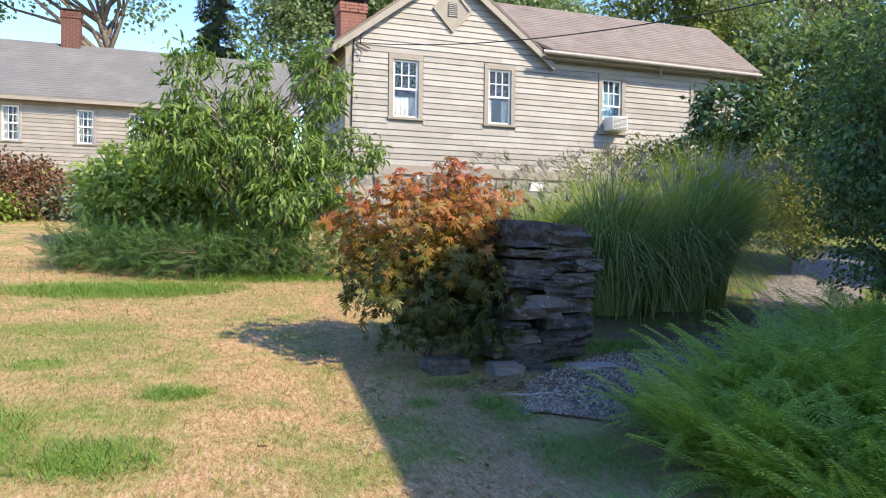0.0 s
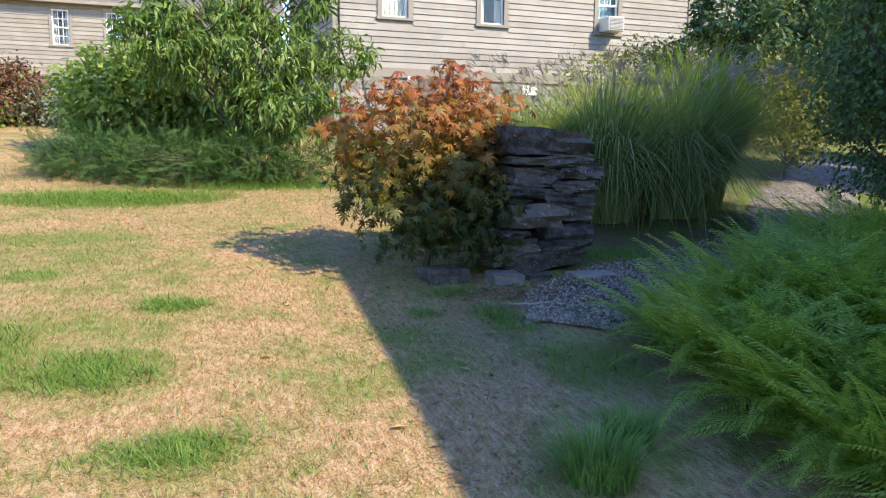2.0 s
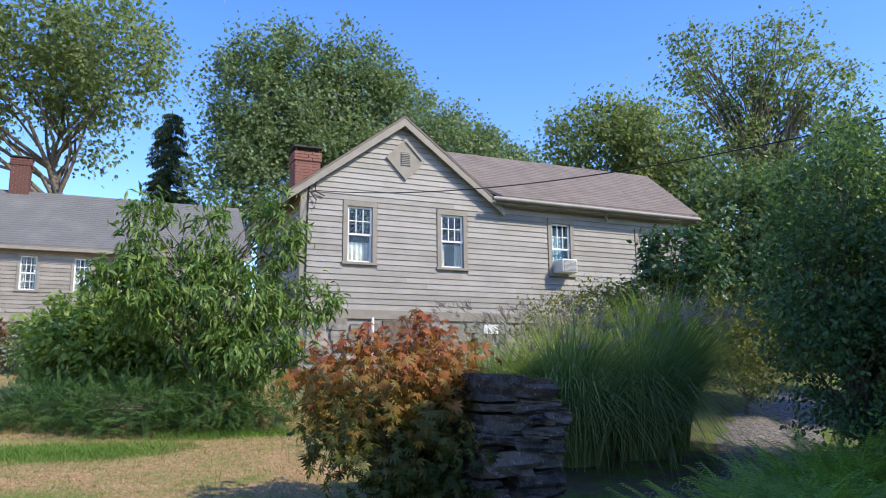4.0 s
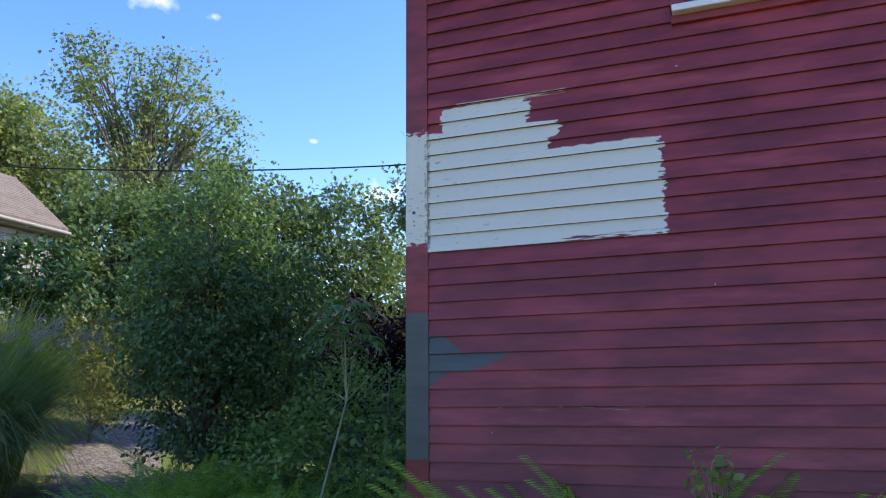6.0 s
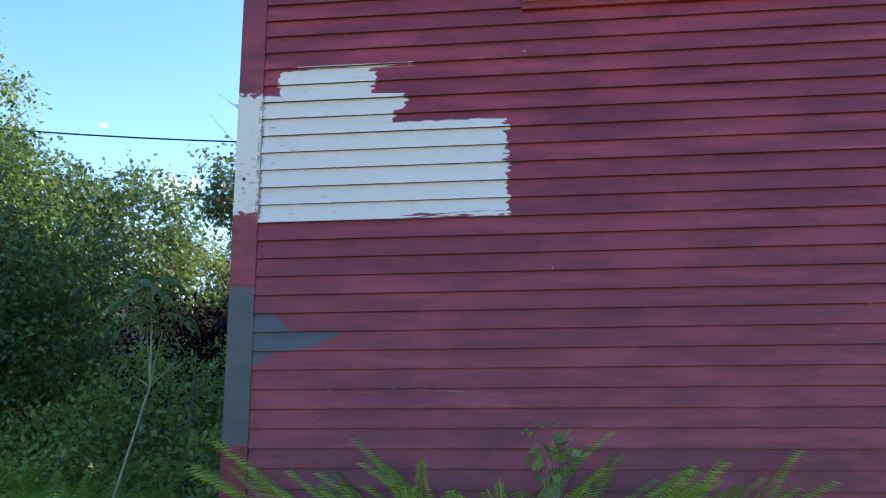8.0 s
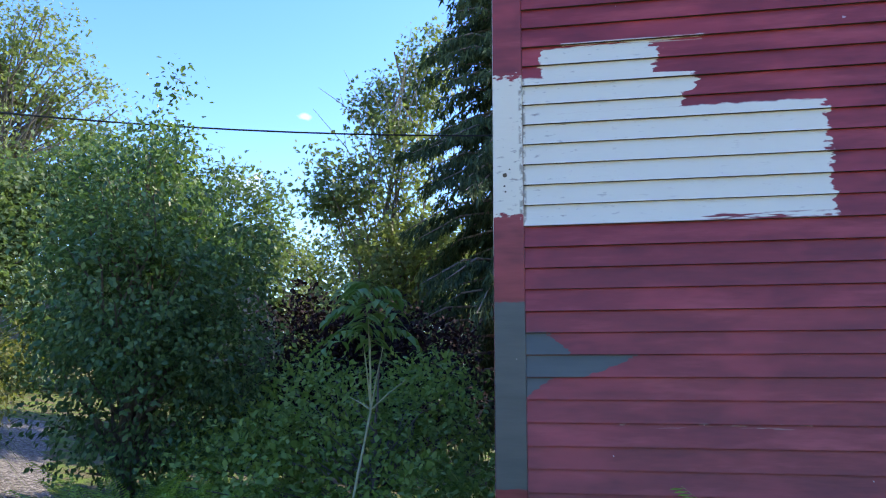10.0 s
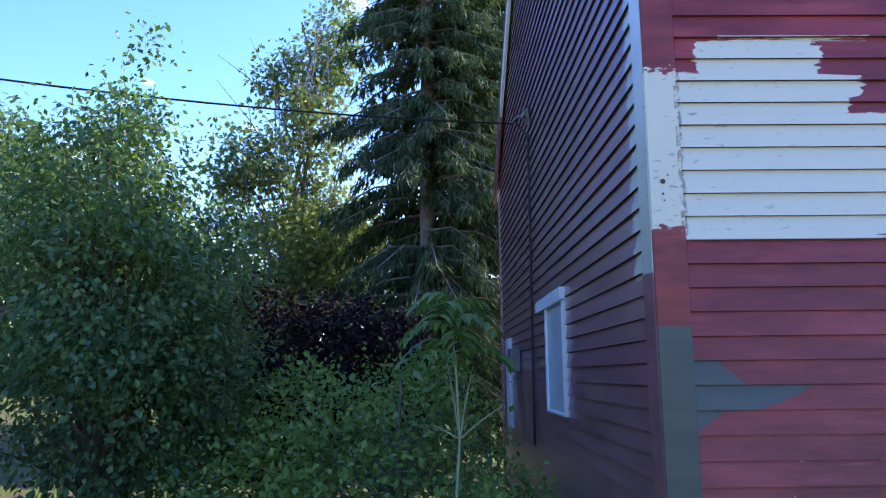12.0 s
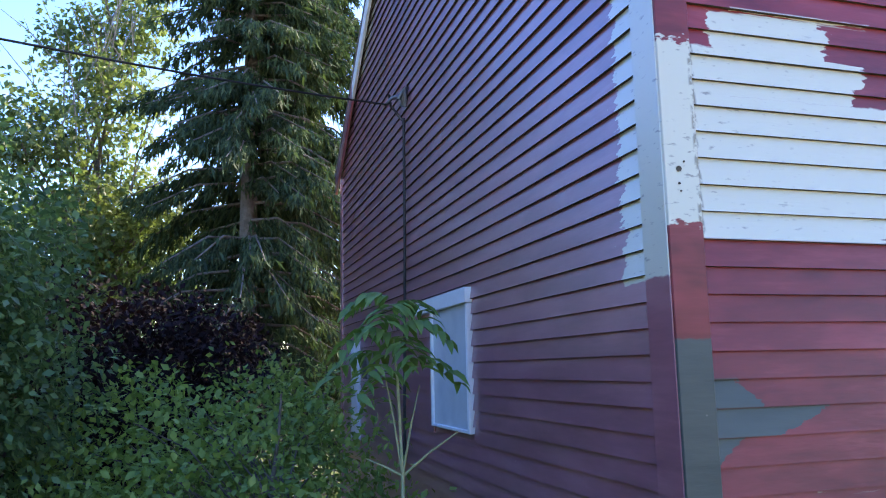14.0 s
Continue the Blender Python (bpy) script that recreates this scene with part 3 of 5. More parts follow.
# corner boards
box("corner_board", (-0.004, -0.139, -0.3), (0.02, 0.004, EAVE_Z), BARN_FRONT, barn, 0.003, "corner board with red, white and green paint")
box("corner_board", (0.008, -0.02, -0.3), (0.17, 0.007, EAVE_Z), BARN_SIDE, barn, 0.003)
box("corner_board", (BARN_W - 0.12, -0.02, -0.3), (BARN_W, 0.008, BACK_Z), BARN_SIDE, barn, 0.003)
# roof
for sx, x0 in ((1, -0.2), (-1, BARN_W + 0.1)):
    xm = RIDGE_X
    k_ = (RIDGE_Z - (EAVE_Z if sx > 0 else BACK_Z)) / (xm if sx > 0 else BARN_W - xm)
    zl = (EAVE_Z - 0.2 * k_ if sx > 0 else BACK_Z - 0.1 * k_) + 0.14
    shingle_roof("roof", (x0, 0.06, zl), (x0, -BARN_L - 0.2, zl), (xm, -BARN_L - 0.2, RIDGE_Z + 0.14), (xm, 0.06, RIDGE_Z + 0.14), ASPHALT_ROOF, barn)
    # rake boards: the foot of the far one is painted, the rest is white
    z0 = zl - 0.06
    cut = 5.22
    f = (cut - z0) / (RIDGE_Z + 0.08 - z0)
    xa = x0 + (xm - x0) * f
    prism("rake_board", [(x0, z0 - 0.2), (x0, z0), (xa, cut), (xa, cut - 0.2)], -0.03, BARN_SIDE if sx < 0 else WHITE, barn, at=0.055)
    prism("rake_board", [(xa + 0.002 * sx, cut - 0.2), (xa + 0.002 * sx, cut), (xm, RIDGE_Z + 0.08), (xm, RIDGE_Z - 0.12)], -0.03, WHITE, barn, "white rake board", at=0.055)
box("fascia", (-0.2, -BARN_L, EAVE_Z - 0.2), (-0.17, 0.02, EAVE_Z - 0.07), WHITE, barn, 0)
# upper window on the front: only its white sill and casing foot show
hol = new("front_window")
hol.parent = barn
hol.matrix_basis = pose(0, 0, 0, 0, 0, -90)
bm = bmesh.new()
add_box(bm, (1.63, -0.065, 3.62), (3.42, 0.05, 3.66), 0.004)
part("sill", bm, WHITE, hol, "white painted sill with flaking edge")
bm = bmesh.new()
for lo, hi in (((1.62, -0.012, 3.667), (1.70, 0.03, 4.4)), ((3.34, -0.012, 3.667), (3.42, 0.03, 4.4)), ((1.70, -0.012, 4.3), (3.34, 0.03, 4.4)), ((1.62, -0.012, 3.57), (3.42, 0.03, 3.617))):
    add_box(bm, lo, hi, 0.003)
part("casing", bm, BARN_FRONT, hol)
bm = bmesh.new()
add_box(bm, (1.66, 0.05, 3.67), (3.35, 0.07, 4.38))
part("boarding", bm, BARN_FRONT, hol)
# side window, frosted pane in a white frame that is half painted over
sw = new("side_window")
sw.parent = barn
sw.matrix_basis = pose(0, 0, 0, 0, 0, 180)
bm = bmesh.new()
for lo, hi in (((-3.09, -0.02, 1.53), (-3.06, 0.04, 2.34)), ((-2.27, -0.02, 1.53), (-2.236, 0.04, 2.34)), ((-3.5, -0.034, 2.342), (-2.225, 0.02, 2.44)), ((-3.06, -0.02, 1.53), (-2.27, 0.04, 1.552))):
    add_box(bm, lo, hi, 0.004)
part("frame", bm, WHITE, sw, "chipped white window frame")
FROST = plain("dusty grey pane", (0.54, 0.57, 0.57), (0.66, 0.69, 0.68), 0.25, 6)
bm = bmesh.new()
add_box(bm, (-3.06, 0.0, 1.552), (-2.27, 0.01, 2.34))
part("pane", bm, FROST, sw, "dusty grey pane")
# knot hole and nail holes in the corner board
for kx, kz, kr in ((-0.052, 2.632, 0.011), (-0.05, 2.578, 0.005), (-0.055, 2.55, 0.004), (-0.075, 2.66, 0.004)):
    bm = bmesh.new()
    bmesh.ops.create_cone(bm, cap_ends=True, segments=12, radius1=kr, radius2=kr * 0.8, depth=0.004, matrix=Matrix.Translation((-0.0055, kx, kz)) @ Matrix.Rotation(radians(90), 4, "Y"))
    part("knot", bm, EDGE, barn, "dark knot hole")
# far trim board, meter box, conduit and bracket
box("door_casing", (5.95, -0.01, 1.2), (6.33, 0.03, 2.25), WHITE, barn, 0.004, "white door casing")
box("meter_box", (5.0, 0.0, 1.85), (5.2, 0.12, 2.1), METAL, barn, 0.01)
tubes("conduit", [([(3.78, 0.02, 4.05), (3.80, 0.02, 3.0), (3.90, 0.02, 1.2)], [0.012] * 3)], RUBBER, barn, "dark service cable down the wall")
tubes("wire_bracket", [([(3.78, 0.0, 4.25), (3.78, 0.12, 4.22), (3.86, 0.16, 4.18)], [0.02, 0.018, 0.015]), ([(3.92, 0.0, 4.08), (3.92, 0.1, 4.2), (3.8, 0.14, 4.25)], [0.012] * 3), ([(3.78, 0.02, 4.15), (3.72, 0.02, 4.3), (3.78, 0.06, 4.22)], [0.03] * 3)], METAL, barn)

# ---- service cable from the barn bracket to the beige house ----
HY = 12.97
pa, pb = Vector((3.84, 0.16, 4.18)), Vector((-0.55, HY - 0.12, 5.3))
pts = [pa.lerp(pb, i / 24) - Vector((0, 0, 0.52 * 4 * (i / 24) * (1 - i / 24))) for i in range(25)]
cable = tubes("power_cable", [(pts, [0.009] * 25)], RUBBER, None, "", 5)
tagged(cable, "black overhead service cable slung between barn and house", "cable")

# ---- beige house with the gable ----
house = thing("house", "weathered beige clapboard house with taupe trim and brown shingle roof", "house")
GX0, GX1, PEAKX, PEAKZ, EZ, BOT = -0.76, 3.50, 1.40, 7.03, 5.40, 2.94
WX1 = 9.0
hb = new("front_boards")
hb.parent = house
hb.matrix_basis = pose(0, HY, 0)
WIN = [(0.20, 0.73, 3.91, 5.07), (2.29, 2.81, 3.90, 5.05), (5.06, 5.56, 3.89, 5.07), (7.52, 7.98, 3.88, 5.0)]
C = 0.11
holes = [(a - C - 0.0, b + C + 0.0, c - 0.05, d + C * 1.15) for a, b, c, d in WIN]


def house_span(z):
    if z <= EZ:
        return (GX0 + 0.11, WX1 - 0.1)
    f = (z - EZ) / (PEAKZ - EZ)
    return (GX0 + (PEAKX - GX0) * f, GX1 + 0.05 + (PEAKX - GX1 - 0.05) * f)


hw = wall_with_openings("front_wall", GX0, WX1, 1.2, EZ, WIN, 0.14, BEIGE, house)
hw.matrix_basis = pose(0, HY + 0.001, 0)
prism("gable_wall", [(GX0, EZ), (GX1 + 0.1, EZ), (PEAKX, PEAKZ)], 0.14, BEIGE, house, at=HY + 0.001)
clapboards(hb, house_span, BOT, PEAKZ - 0.05, 0.1185, holes, BEIGE, thick=0.022, seed=9)
hs = new("side_boards")
hs.parent = house
hs.matrix_basis = pose(GX0, HY, 0, 0, 0, -90)
clapboards(hs, lambda z: (-4.6, -0.1), BOT, EZ - 0.05, 0.1185, [], BEIGE, thick=0.022, seed=10)
box("side_wall", (GX0 + 0.001, HY + 0.145, 1.2), (GX0 + 0.14, HY + 4.6, EZ), BEIGE, house, 0)
box("side_wall", (WX1 - 0.14, HY + 0.145, 1.2), (WX1, HY + 4.6, EZ), BEIGE, house, 0)
# back wall and floor coloured dark so the rooms look unlit
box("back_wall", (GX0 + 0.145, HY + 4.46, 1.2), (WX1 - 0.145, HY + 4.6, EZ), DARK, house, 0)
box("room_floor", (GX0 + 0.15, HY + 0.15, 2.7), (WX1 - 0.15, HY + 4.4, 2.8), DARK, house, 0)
box("corner_board", (GX0 - 0.03, HY - 0.035, BOT - 0.15), (GX0 + 0.105, HY + 0.1, EZ + 0.05), TAUPE, house, 0.004)
box("corner_board", (WX1 - 0.095, HY - 0.035, BOT - 0.15), (WX1 + 0.03, HY + 0.1, EZ - 0.05), TAUPE, house, 0.004)
box("water_table", (GX0 - 0.04, HY - 0.045, BOT - 0.19), (WX1 + 0.04, HY, BOT + 0.005), TAUPE, house, 0.006, "taupe sill board along the wall foot")
# gable roof of the near block (ridge runs away from the viewer)
for s, xe in ((1, GX0 - 0.30), (-1, GX1 + 0.26)):
    kx = (PEAKZ - EZ) / (PEAKX - GX0) if s > 0 else (PEAKZ - EZ) / (GX1 + 0.05 - PEAKX)
    ze = PEAKZ + 0.09 - kx * abs(PEAKX - xe)
    shingle_roof("roof", (xe, HY - 0.18, ze), (xe, HY + 4.8, ze), (PEAKX, HY + 4.8, PEAKZ + 0.09), (PEAKX, HY - 0.18, PEAKZ + 0.09), ASPHALT_ROOF, house)
    prism("rake_board", [(xe, ze - 0.20), (xe, ze - 0.055), (PEAKX, PEAKZ + 0.035), (PEAKX, PEAKZ - 0.14)], 0.04, TAUPE, house, "taupe rake board", at=HY - 0.17)
    prism("rake_soffit", [(xe, ze - 0.11), (xe, ze - 0.058), (PEAKX, PEAKZ + 0.03), (PEAKX, PEAKZ - 0.02)], 0.14, TAUPE, house, at=HY - 0.128)
    box("eave_board", (xe - 0.02, HY - 0.16, ze - 0.20), (xe + 0.02, HY + 4.7, ze - 0.06), TAUPE, house, 0.004)
# long wing roof (ridge runs along the front)
ze = 5.55
shingle_roof("wing_roof", (GX1 + 0.16, HY - 0.3, ze - 0.02), (WX1 + 0.2, HY - 0.3, ze - 0.02), (WX1 + 0.2, HY + 1.6, 7.02), (PEAKX + 0.1, HY + 1.6, 7.02), ASPHALT_ROOF, house)
shingle_roof("wing_roof", (WX1 + 0.2, HY + 5.1, ze), (GX1 - 1.2, HY + 5.1, ze), (PEAKX + 0.1, HY + 1.6, 7.022), (WX1 + 0.2, HY + 1.6, 7.022), ASPHALT_ROOF, house)
prism("wing_gable", [(0.15, EZ), (4.6, EZ), (1.6, 6.94)], 0.12, BEIGE, house).matrix_basis = pose(WX1, HY, 0, 0, 0, 90)
box("eave_board", (GX1 + 0.02, HY - 0.26, ze - 0.20), (WX1 + 0.2, HY - 0.22, ze - 0.075), TAUPE, house, 0.004)
box("soffit", (GX1 + 0.02, HY - 0.218, ze - 0.20), (WX1 + 0.18, HY - 0.03, ze - 0.17), TAUPE, house, 0)
tubes("gutter", [([(GX1 - 0.1, HY - 0.34, ze - 0.10), (6.5, HY - 0.34, ze - 0.115), (WX1 + 0.2, HY - 0.34, ze - 0.13)], [0.05] * 3)], BEIGE, house, "beige metal gutter")
tubes("side_gutter", [([(GX0 - 0.3, HY - 0.16, 5.22), (GX0 - 0.3, HY + 4.6, 5.22)], [0.055] * 2)], TAUPE, house)
tubes("downpipe", [([(6.42, HY - 0.33, ze - 0.15), (6.45, HY - 0.2, ze - 0.27), (6.6, HY - 0.06, ze - 0.32)], [0.03] * 3)], BEIGE, house)
# windows
curt = [(CURTAIN, (3.95, 4.35), 0.0), (CURTAIN, (3.9, 4.42), 0.1), (BLUE_BLIND, (4.1, 5.0), 0.0), (CURTAIN, (3.9, 5.0), 0.0)]
for (a, b, c, d), cu in zip(WIN, curt):
    w_ = sash_window(house, a, b, c, d, 3, 2, look_in=cu, lower_bars=False)
    w_.matrix_basis = pose(0, HY, 0)
# diamond vent in the gable
bm = bmesh.new()
vc = Vector((1.46, HY - 0.03, 6.19))
for r0, r1, y0, y1 in ((0.39, 0.47, -0.03, 0.03),):
    ring = []
    for r, y in ((r1, y0), (r0, y0), (r0, y1), (r1, y1)):
        ring.append([bm.verts.new(vc + Vector((sx * r * 0.94, y, sz * r))) for sx, sz in ((1, 0), (0, 1), (-1, 0), (0, -1))])
    for i in range(4):
        for a in range(4):
            b = (a + 1) % 4
            bm.faces.new((ring[a][i], ring[b][i], ring[b][(i + 1) % 4], ring[a][(i + 1) % 4]))
bmesh.ops.recalc_face_normals(bm, faces=bm.faces)
vent = part("gable_vent", bm, TAUPE, house, "diamond-shaped taupe louvre vent")
bm = bmesh.new()
q = [bm.verts.new(vc + Vector((sx * 0.39 * 0.94, 0.0, sz * 0.39))) for sx, sz in ((1, 0), (0, 1), (-1, 0), (0, -1))]
bm.faces.new(q)
part("vent_board", bm, TAUPE, vent)
for i in range(7):
    z = vc.z - 0.12 + i * 0.04
    box("slat", (vc.x - 0.1, vc.y - 0.022, z - 0.009), (vc.x + 0.1, vc.y - 0.004, z + 0.009), BEIGE, vent, 0)
# dark sheet behind the slats paints in the shade between them
box("vent_shadow_gap", (vc.x - 0.11, vc.y - 0.004, vc.z - 0.15), (vc.x + 0.11, vc.y - 0.001, vc.z + 0.15), DARK, vent, 0)
# window air conditioner
ac = thing("air_conditioner", "boxy off-white window air conditioner with grey grille", "air conditioner", pose(5.31, HY, 3.9))
box("case", (-0.2, -0.36, 0.0), (0.2, 0.05, 0.30), PLASTIC, ac, 0.015)
box("grille", (-0.17, -0.368, 0.03), (0.17, -0.361, 0.27), GRILLE, ac, 0.003)
for i in range(8):
    box("fin", (-0.165, -0.374, 0.045 + i * 0.028), (0.165, -0.3685, 0.053 + i * 0.028), PLASTIC, ac, 0)
# service mast and cables on the gable corner
tubes("service_cable", [([(-0.62, HY - 0.04, 5.55), (-0.64, HY - 0.05, 5.0), (-0.66, HY - 0.05, 4.0), (-0.66, HY - 0.05, 2.8)], [0.016] * 4), ([(-0.45, HY - 0.05, 5.65), (-0.5, HY - 0.1, 5.45), (-0.5, HY - 0.06, 5.3), (-0.3, HY - 0.06, 5.22)], [0.013] * 4),
                        ([(-0.62, HY - 0.06, 5.3), (-0.48, HY - 0.08, 5.12), (-0.52, HY - 0.06, 4.95)], [0.012] * 3)], RUBBER, house, "dark service cables on the corner")


CAP_SLAB = plain("sooty cap slab", (0.03, 0.028, 0.026), (0.075, 0.07, 0.065), 0.9, 10)


def chimney(parent, x0, x1, y0, y1, z0, z1, mesh_step=0.075):
    """Brick stack: every brick of the courses is real, joined per stack because it stays far off."""
    bm = bmesh.new()
    add_box(bm, (x0 + 0.012, y0 + 0.012, z0), (x1 - 0.012, y1 - 0.012, z1 - 0.06))
    ch = part("chimney", bm, MORTAR, parent, "red brick chimney with a corbelled top")
    bm = bmesh.new()
    z, i = z0, 0
    while z < z1 - 0.07:
        g = 0.03 if z > z1 - 0.3 else 0.0
        for (ax, a0, a1, fixed, sgn) in (("x", x0, x1, y0, -1), ("y", y0, y1, x0, -1), ("y", y0, y1, x1, 1)):
            u = a0 - (0.1 if i % 2 else 0.0)
            while u < a1:
                lo, hi = max(u, a0) + 0.004, min(u + 0.2, a1) - 0.004
                if hi - lo > 0.02:
                    if ax == "x":
                        add_box(bm, (lo - (g if lo < a0 + 0.01 else 0.0), fixed - g, z + 0.004), (hi + (g if hi > a1 - 0.01 else 0.0), fixed + 0.05, z + mesh_step - 0.006))
                    else:
                        add_box(bm, (fixed - (g if sgn < 0 else 0.05), lo, z + 0.004), (fixed + (0.05 if sgn < 0 else g), hi, z + mesh_step - 0.006))
                u += 0.208
        z += mesh_step
        i += 1
    tagged(part("bricks", bm, BRICK, ch), kind="stuff")
    box("flue", (x0 + 0.12, y0 + 0.1, z1 - 0.06), (x1 - 0.12, y1 - 0.1, z1 + 0.02), CAP_SLAB, ch, 0.005)
    for cx in (x0 + 0.03, x1 - 0.03):
        for cy in (y0 + 0.03, y1 - 0.03):
            box("cap_post", (cx - 0.02, cy - 0.02, z1 - 0.07), (cx + 0.02, cy + 0.02, z1 + 0.04), CAP_SLAB, ch, 0)
    box("cap", (x0 - 0.05, y0 - 0.05, z1 + 0.04), (x1 + 0.05, y1 + 0.05, z1 + 0.085), CAP_SLAB, ch, 0.008, "dark sooty chimney cap slab")
    return ch


chimney(house, -0.25, 0.37, HY + 2.9, HY + 3.5, 5.0, 7.08)
# stone foundation
random.seed(12)
box("foundation", (GX0 + 0.03, HY + 0.02, 0.9), (WX1 - 0.03, HY + 0.12, BOT - 0.2), MORTAR, house, 0, "mortared fieldstone foundation")


def stone_mesh(rnd, w, d, h, name="stone", mat_=None, rough=0.16):
    """One irregular stone, its base at z = 0, centred in x and y."""
    bm = bmesh.new()
    bmesh.ops.create_cube(bm, size=1.0)
    bmesh.ops.subdivide_edges(bm, edges=bm.edges, cuts=3, use_grid_fill=True)
    for v in bm.verts:
        c = v.co.copy()
        k_ = 1.0 - 0.09 * (abs(c.x * 2) ** 4 + abs(c.y * 2) ** 4 + abs(c.z * 2) ** 4) / 3
        n_ = noise.noise_vector(c * 2.1 + Vector((rnd.random() * 0.3, w * 31, h * 57))) * rough
        n_ += noise.noise_vector(Vector((c.x * 7.0 * w, c.y * 5.0, c.z * 5.0)) + Vector((h * 91, w * 17, 3.0))) * rough * 0.55
        v.co = Vector(((c.x * k_ + n_.x * 0.6) * w, (c.y * k_ + n_.y * 0.6) * d, (c.z * k_ + n_.z * 0.5 + 0.5) * h))
    me = bpy.data.meshes.new(name)
    bm.to_mesh(me)
    bm.free()
    me.materials.append(mat_ or STONE)
    return me


rnd = random.Random(5)
base_stones = [stone_mesh(rnd, rnd.uniform(0.25, 0.5), 0.16, rnd.uniform(0.14, 0.24), "stone", PALE_STONE) for _ in range(10)]
z = 1.9
while z < BOT - 0.42:
    x = GX0 + 0.1
    while x < 6.0:
        me = base_stones[rnd.randrange(10)]
        w = max(v.co.x for v in me.vertices) * 2
        o = new("stone", me)
        o.parent = house
        o.location = (x + w / 2, HY + 0.03, z + rnd.uniform(-0.02, 0.02))
        x += w + 0.03
    z += 0.2
box("cellar_window", (3.25, HY - 0.07, 2.5), (3.6, HY - 0.03, 2.7), WHITE, house, 0.005, "white cellar window frame")
box("cellar_hatch", (0.95, HY - 0.075, 2.2), (1.75, HY - 0.04, 2.74), BARK, house, 0.005, "brown boarded cellar opening")
tubes("vent_pipe", [([(0.72, HY - 0.1, 2.0), (0.72, HY - 0.1, 2.78)], [0.035] * 2)], WHITE, house)

# ---- the long low farmhouse behind on the lawn ----
FY = 24.0
farm = thing("farmhouse", "long low beige clapboard farmhouse with pale grey roof", "house")
FX0, FX1, FEZ, FRZ = -16.0, -0.05, 5.58, 7.98
FW = [(-8.66, -8.2, 4.30, 5.34), (-6.62, -6.16, 4.30, 5.33), (-5.15, -4.70, 4.30, 5.33), (-3.9, -3.25, 4.32, 5.36), (-11.6, -11.1, 4.30, 5.34)]
ww = wall_with_openings("front_wall", FX0, FX1, 2.3, FEZ, FW, 0.15, FARM_PAINT, farm)
ww.matrix_basis = pose(0, FY + 0.001, 0)
fb = new("front_boards")
fb.parent = farm
fb.matrix_basis = pose(0, FY, 0)
clapboards(fb, lambda z: (FX0 + 0.1, FX1 - 0.1), 3.5, FEZ - 0.16, 0.125, [(a - 0.08, b + 0.08, c - 0.05, d + 0.09) for a, b, c, d in FW], FARM_PAINT, thick=0.022, longest=6.0, seed=21)
for a, b, c, d in FW:
    w_ = sash_window(farm, a, b, c, d, 3, 2, casing=0.08, look_in=(CURTAIN, (4.3, 5.4), 0.1), casing_mat=FARM_PAINT)
    w_.matrix_basis = pose(0, FY, 0)
box("frieze", (FX0, FY - 0.04, FEZ - 0.16), (FX1, FY, FEZ - 0.02), TAUPE, farm, 0.004)
box("water_table", (FX0, FY - 0.04, 3.34), (FX1, FY, 3.5), FARM_PAINT, farm, 0.004)
box("back_wall", (FX0, FY + 5.85, 2.3), (FX1, FY + 6.0, FEZ), FARM_PAINT, farm, 0)
for xa in (FX0, FX1 - 0.15):
    box("end_wall", (xa, FY + 0.155, 2.3), (xa + 0.15, FY + 5.845, FEZ), FARM_PAINT, farm, 0)
    prism("end_gable", [(0.0, FEZ), (6.0, FEZ), (3.0, FRZ - 0.12)], 0.12, FARM_PAINT, farm).matrix_basis = pose(xa + 0.14, FY, 0, 0, 0, 90)
# floor in the same painted room shade
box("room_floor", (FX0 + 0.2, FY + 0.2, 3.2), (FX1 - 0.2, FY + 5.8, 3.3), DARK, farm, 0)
shingle_roof("roof", (FX0 - 0.2, FY - 0.3, FEZ + 0.06), (FX1 + 0.2, FY - 0.3, FEZ + 0.06), (FX1 + 0.2, FY + 3.0, FRZ), (FX0 - 0.2, FY + 3.0, FRZ), GREY_ROOF, farm, 0.16)
shingle_roof("roof", (FX1 + 0.2, FY + 6.3, FEZ + 0.06), (FX0 - 0.2, FY + 6.3, FEZ + 0.06), (FX0 - 0.2, FY + 3.0, FRZ + 0.002), (FX1 + 0.2, FY + 3.0, FRZ + 0.002), GREY_ROOF, farm, 0.16)
box("eave_board", (FX0 - 0.2, FY - 0.31, FEZ - 0.1), (FX1 + 0.2, FY - 0.26, FEZ + 0.005), TAUPE, farm, 0.004)
chimney(farm, -7.40, -6.80, FY + 2.75, FY + 3.35, 7.4, 9.05)


# ---- plants: leaf shapes and growers ----
rng = np.random.default_rng(7)
LANCE = (np.array([(0, 0, 0), (-0.12, 0.3, 0.05), (0, 0.33, -0.015), (0.12, 0.3, 0.05), (-0.10, 0.66, -0.05), (0, 0.68, -0.1), (0.10, 0.66, -0.05), (0, 1.0, -0.34)]),
         np.array([(0, 2, 1, 1), (0, 3, 2, 2), (1, 2, 5, 4), (2, 3, 6, 5), (4, 5, 7, 7), (5, 6, 7, 7)]))
OVAL = (np.array([(0, 0, 0), (-0.3, 0.45, 0.06), (0, 1.0, -0.05), (0.3, 0.45, 0.06), (0, 0.5, -0.02)]), np.array([(0, 4, 2, 1), (0, 3, 2, 4)]))
CLUMP = (np.array([(0, 0, 0), (-0.38, 0.4, 0.1), (-0.1, 0.95, -0.1), (0.02, 0.5, 0.0), (0.4, 0.45, 0.12), (0.2, 1.0, -0.06)]), np.array([(0, 3, 2, 1), (0, 4, 5, 3)]))
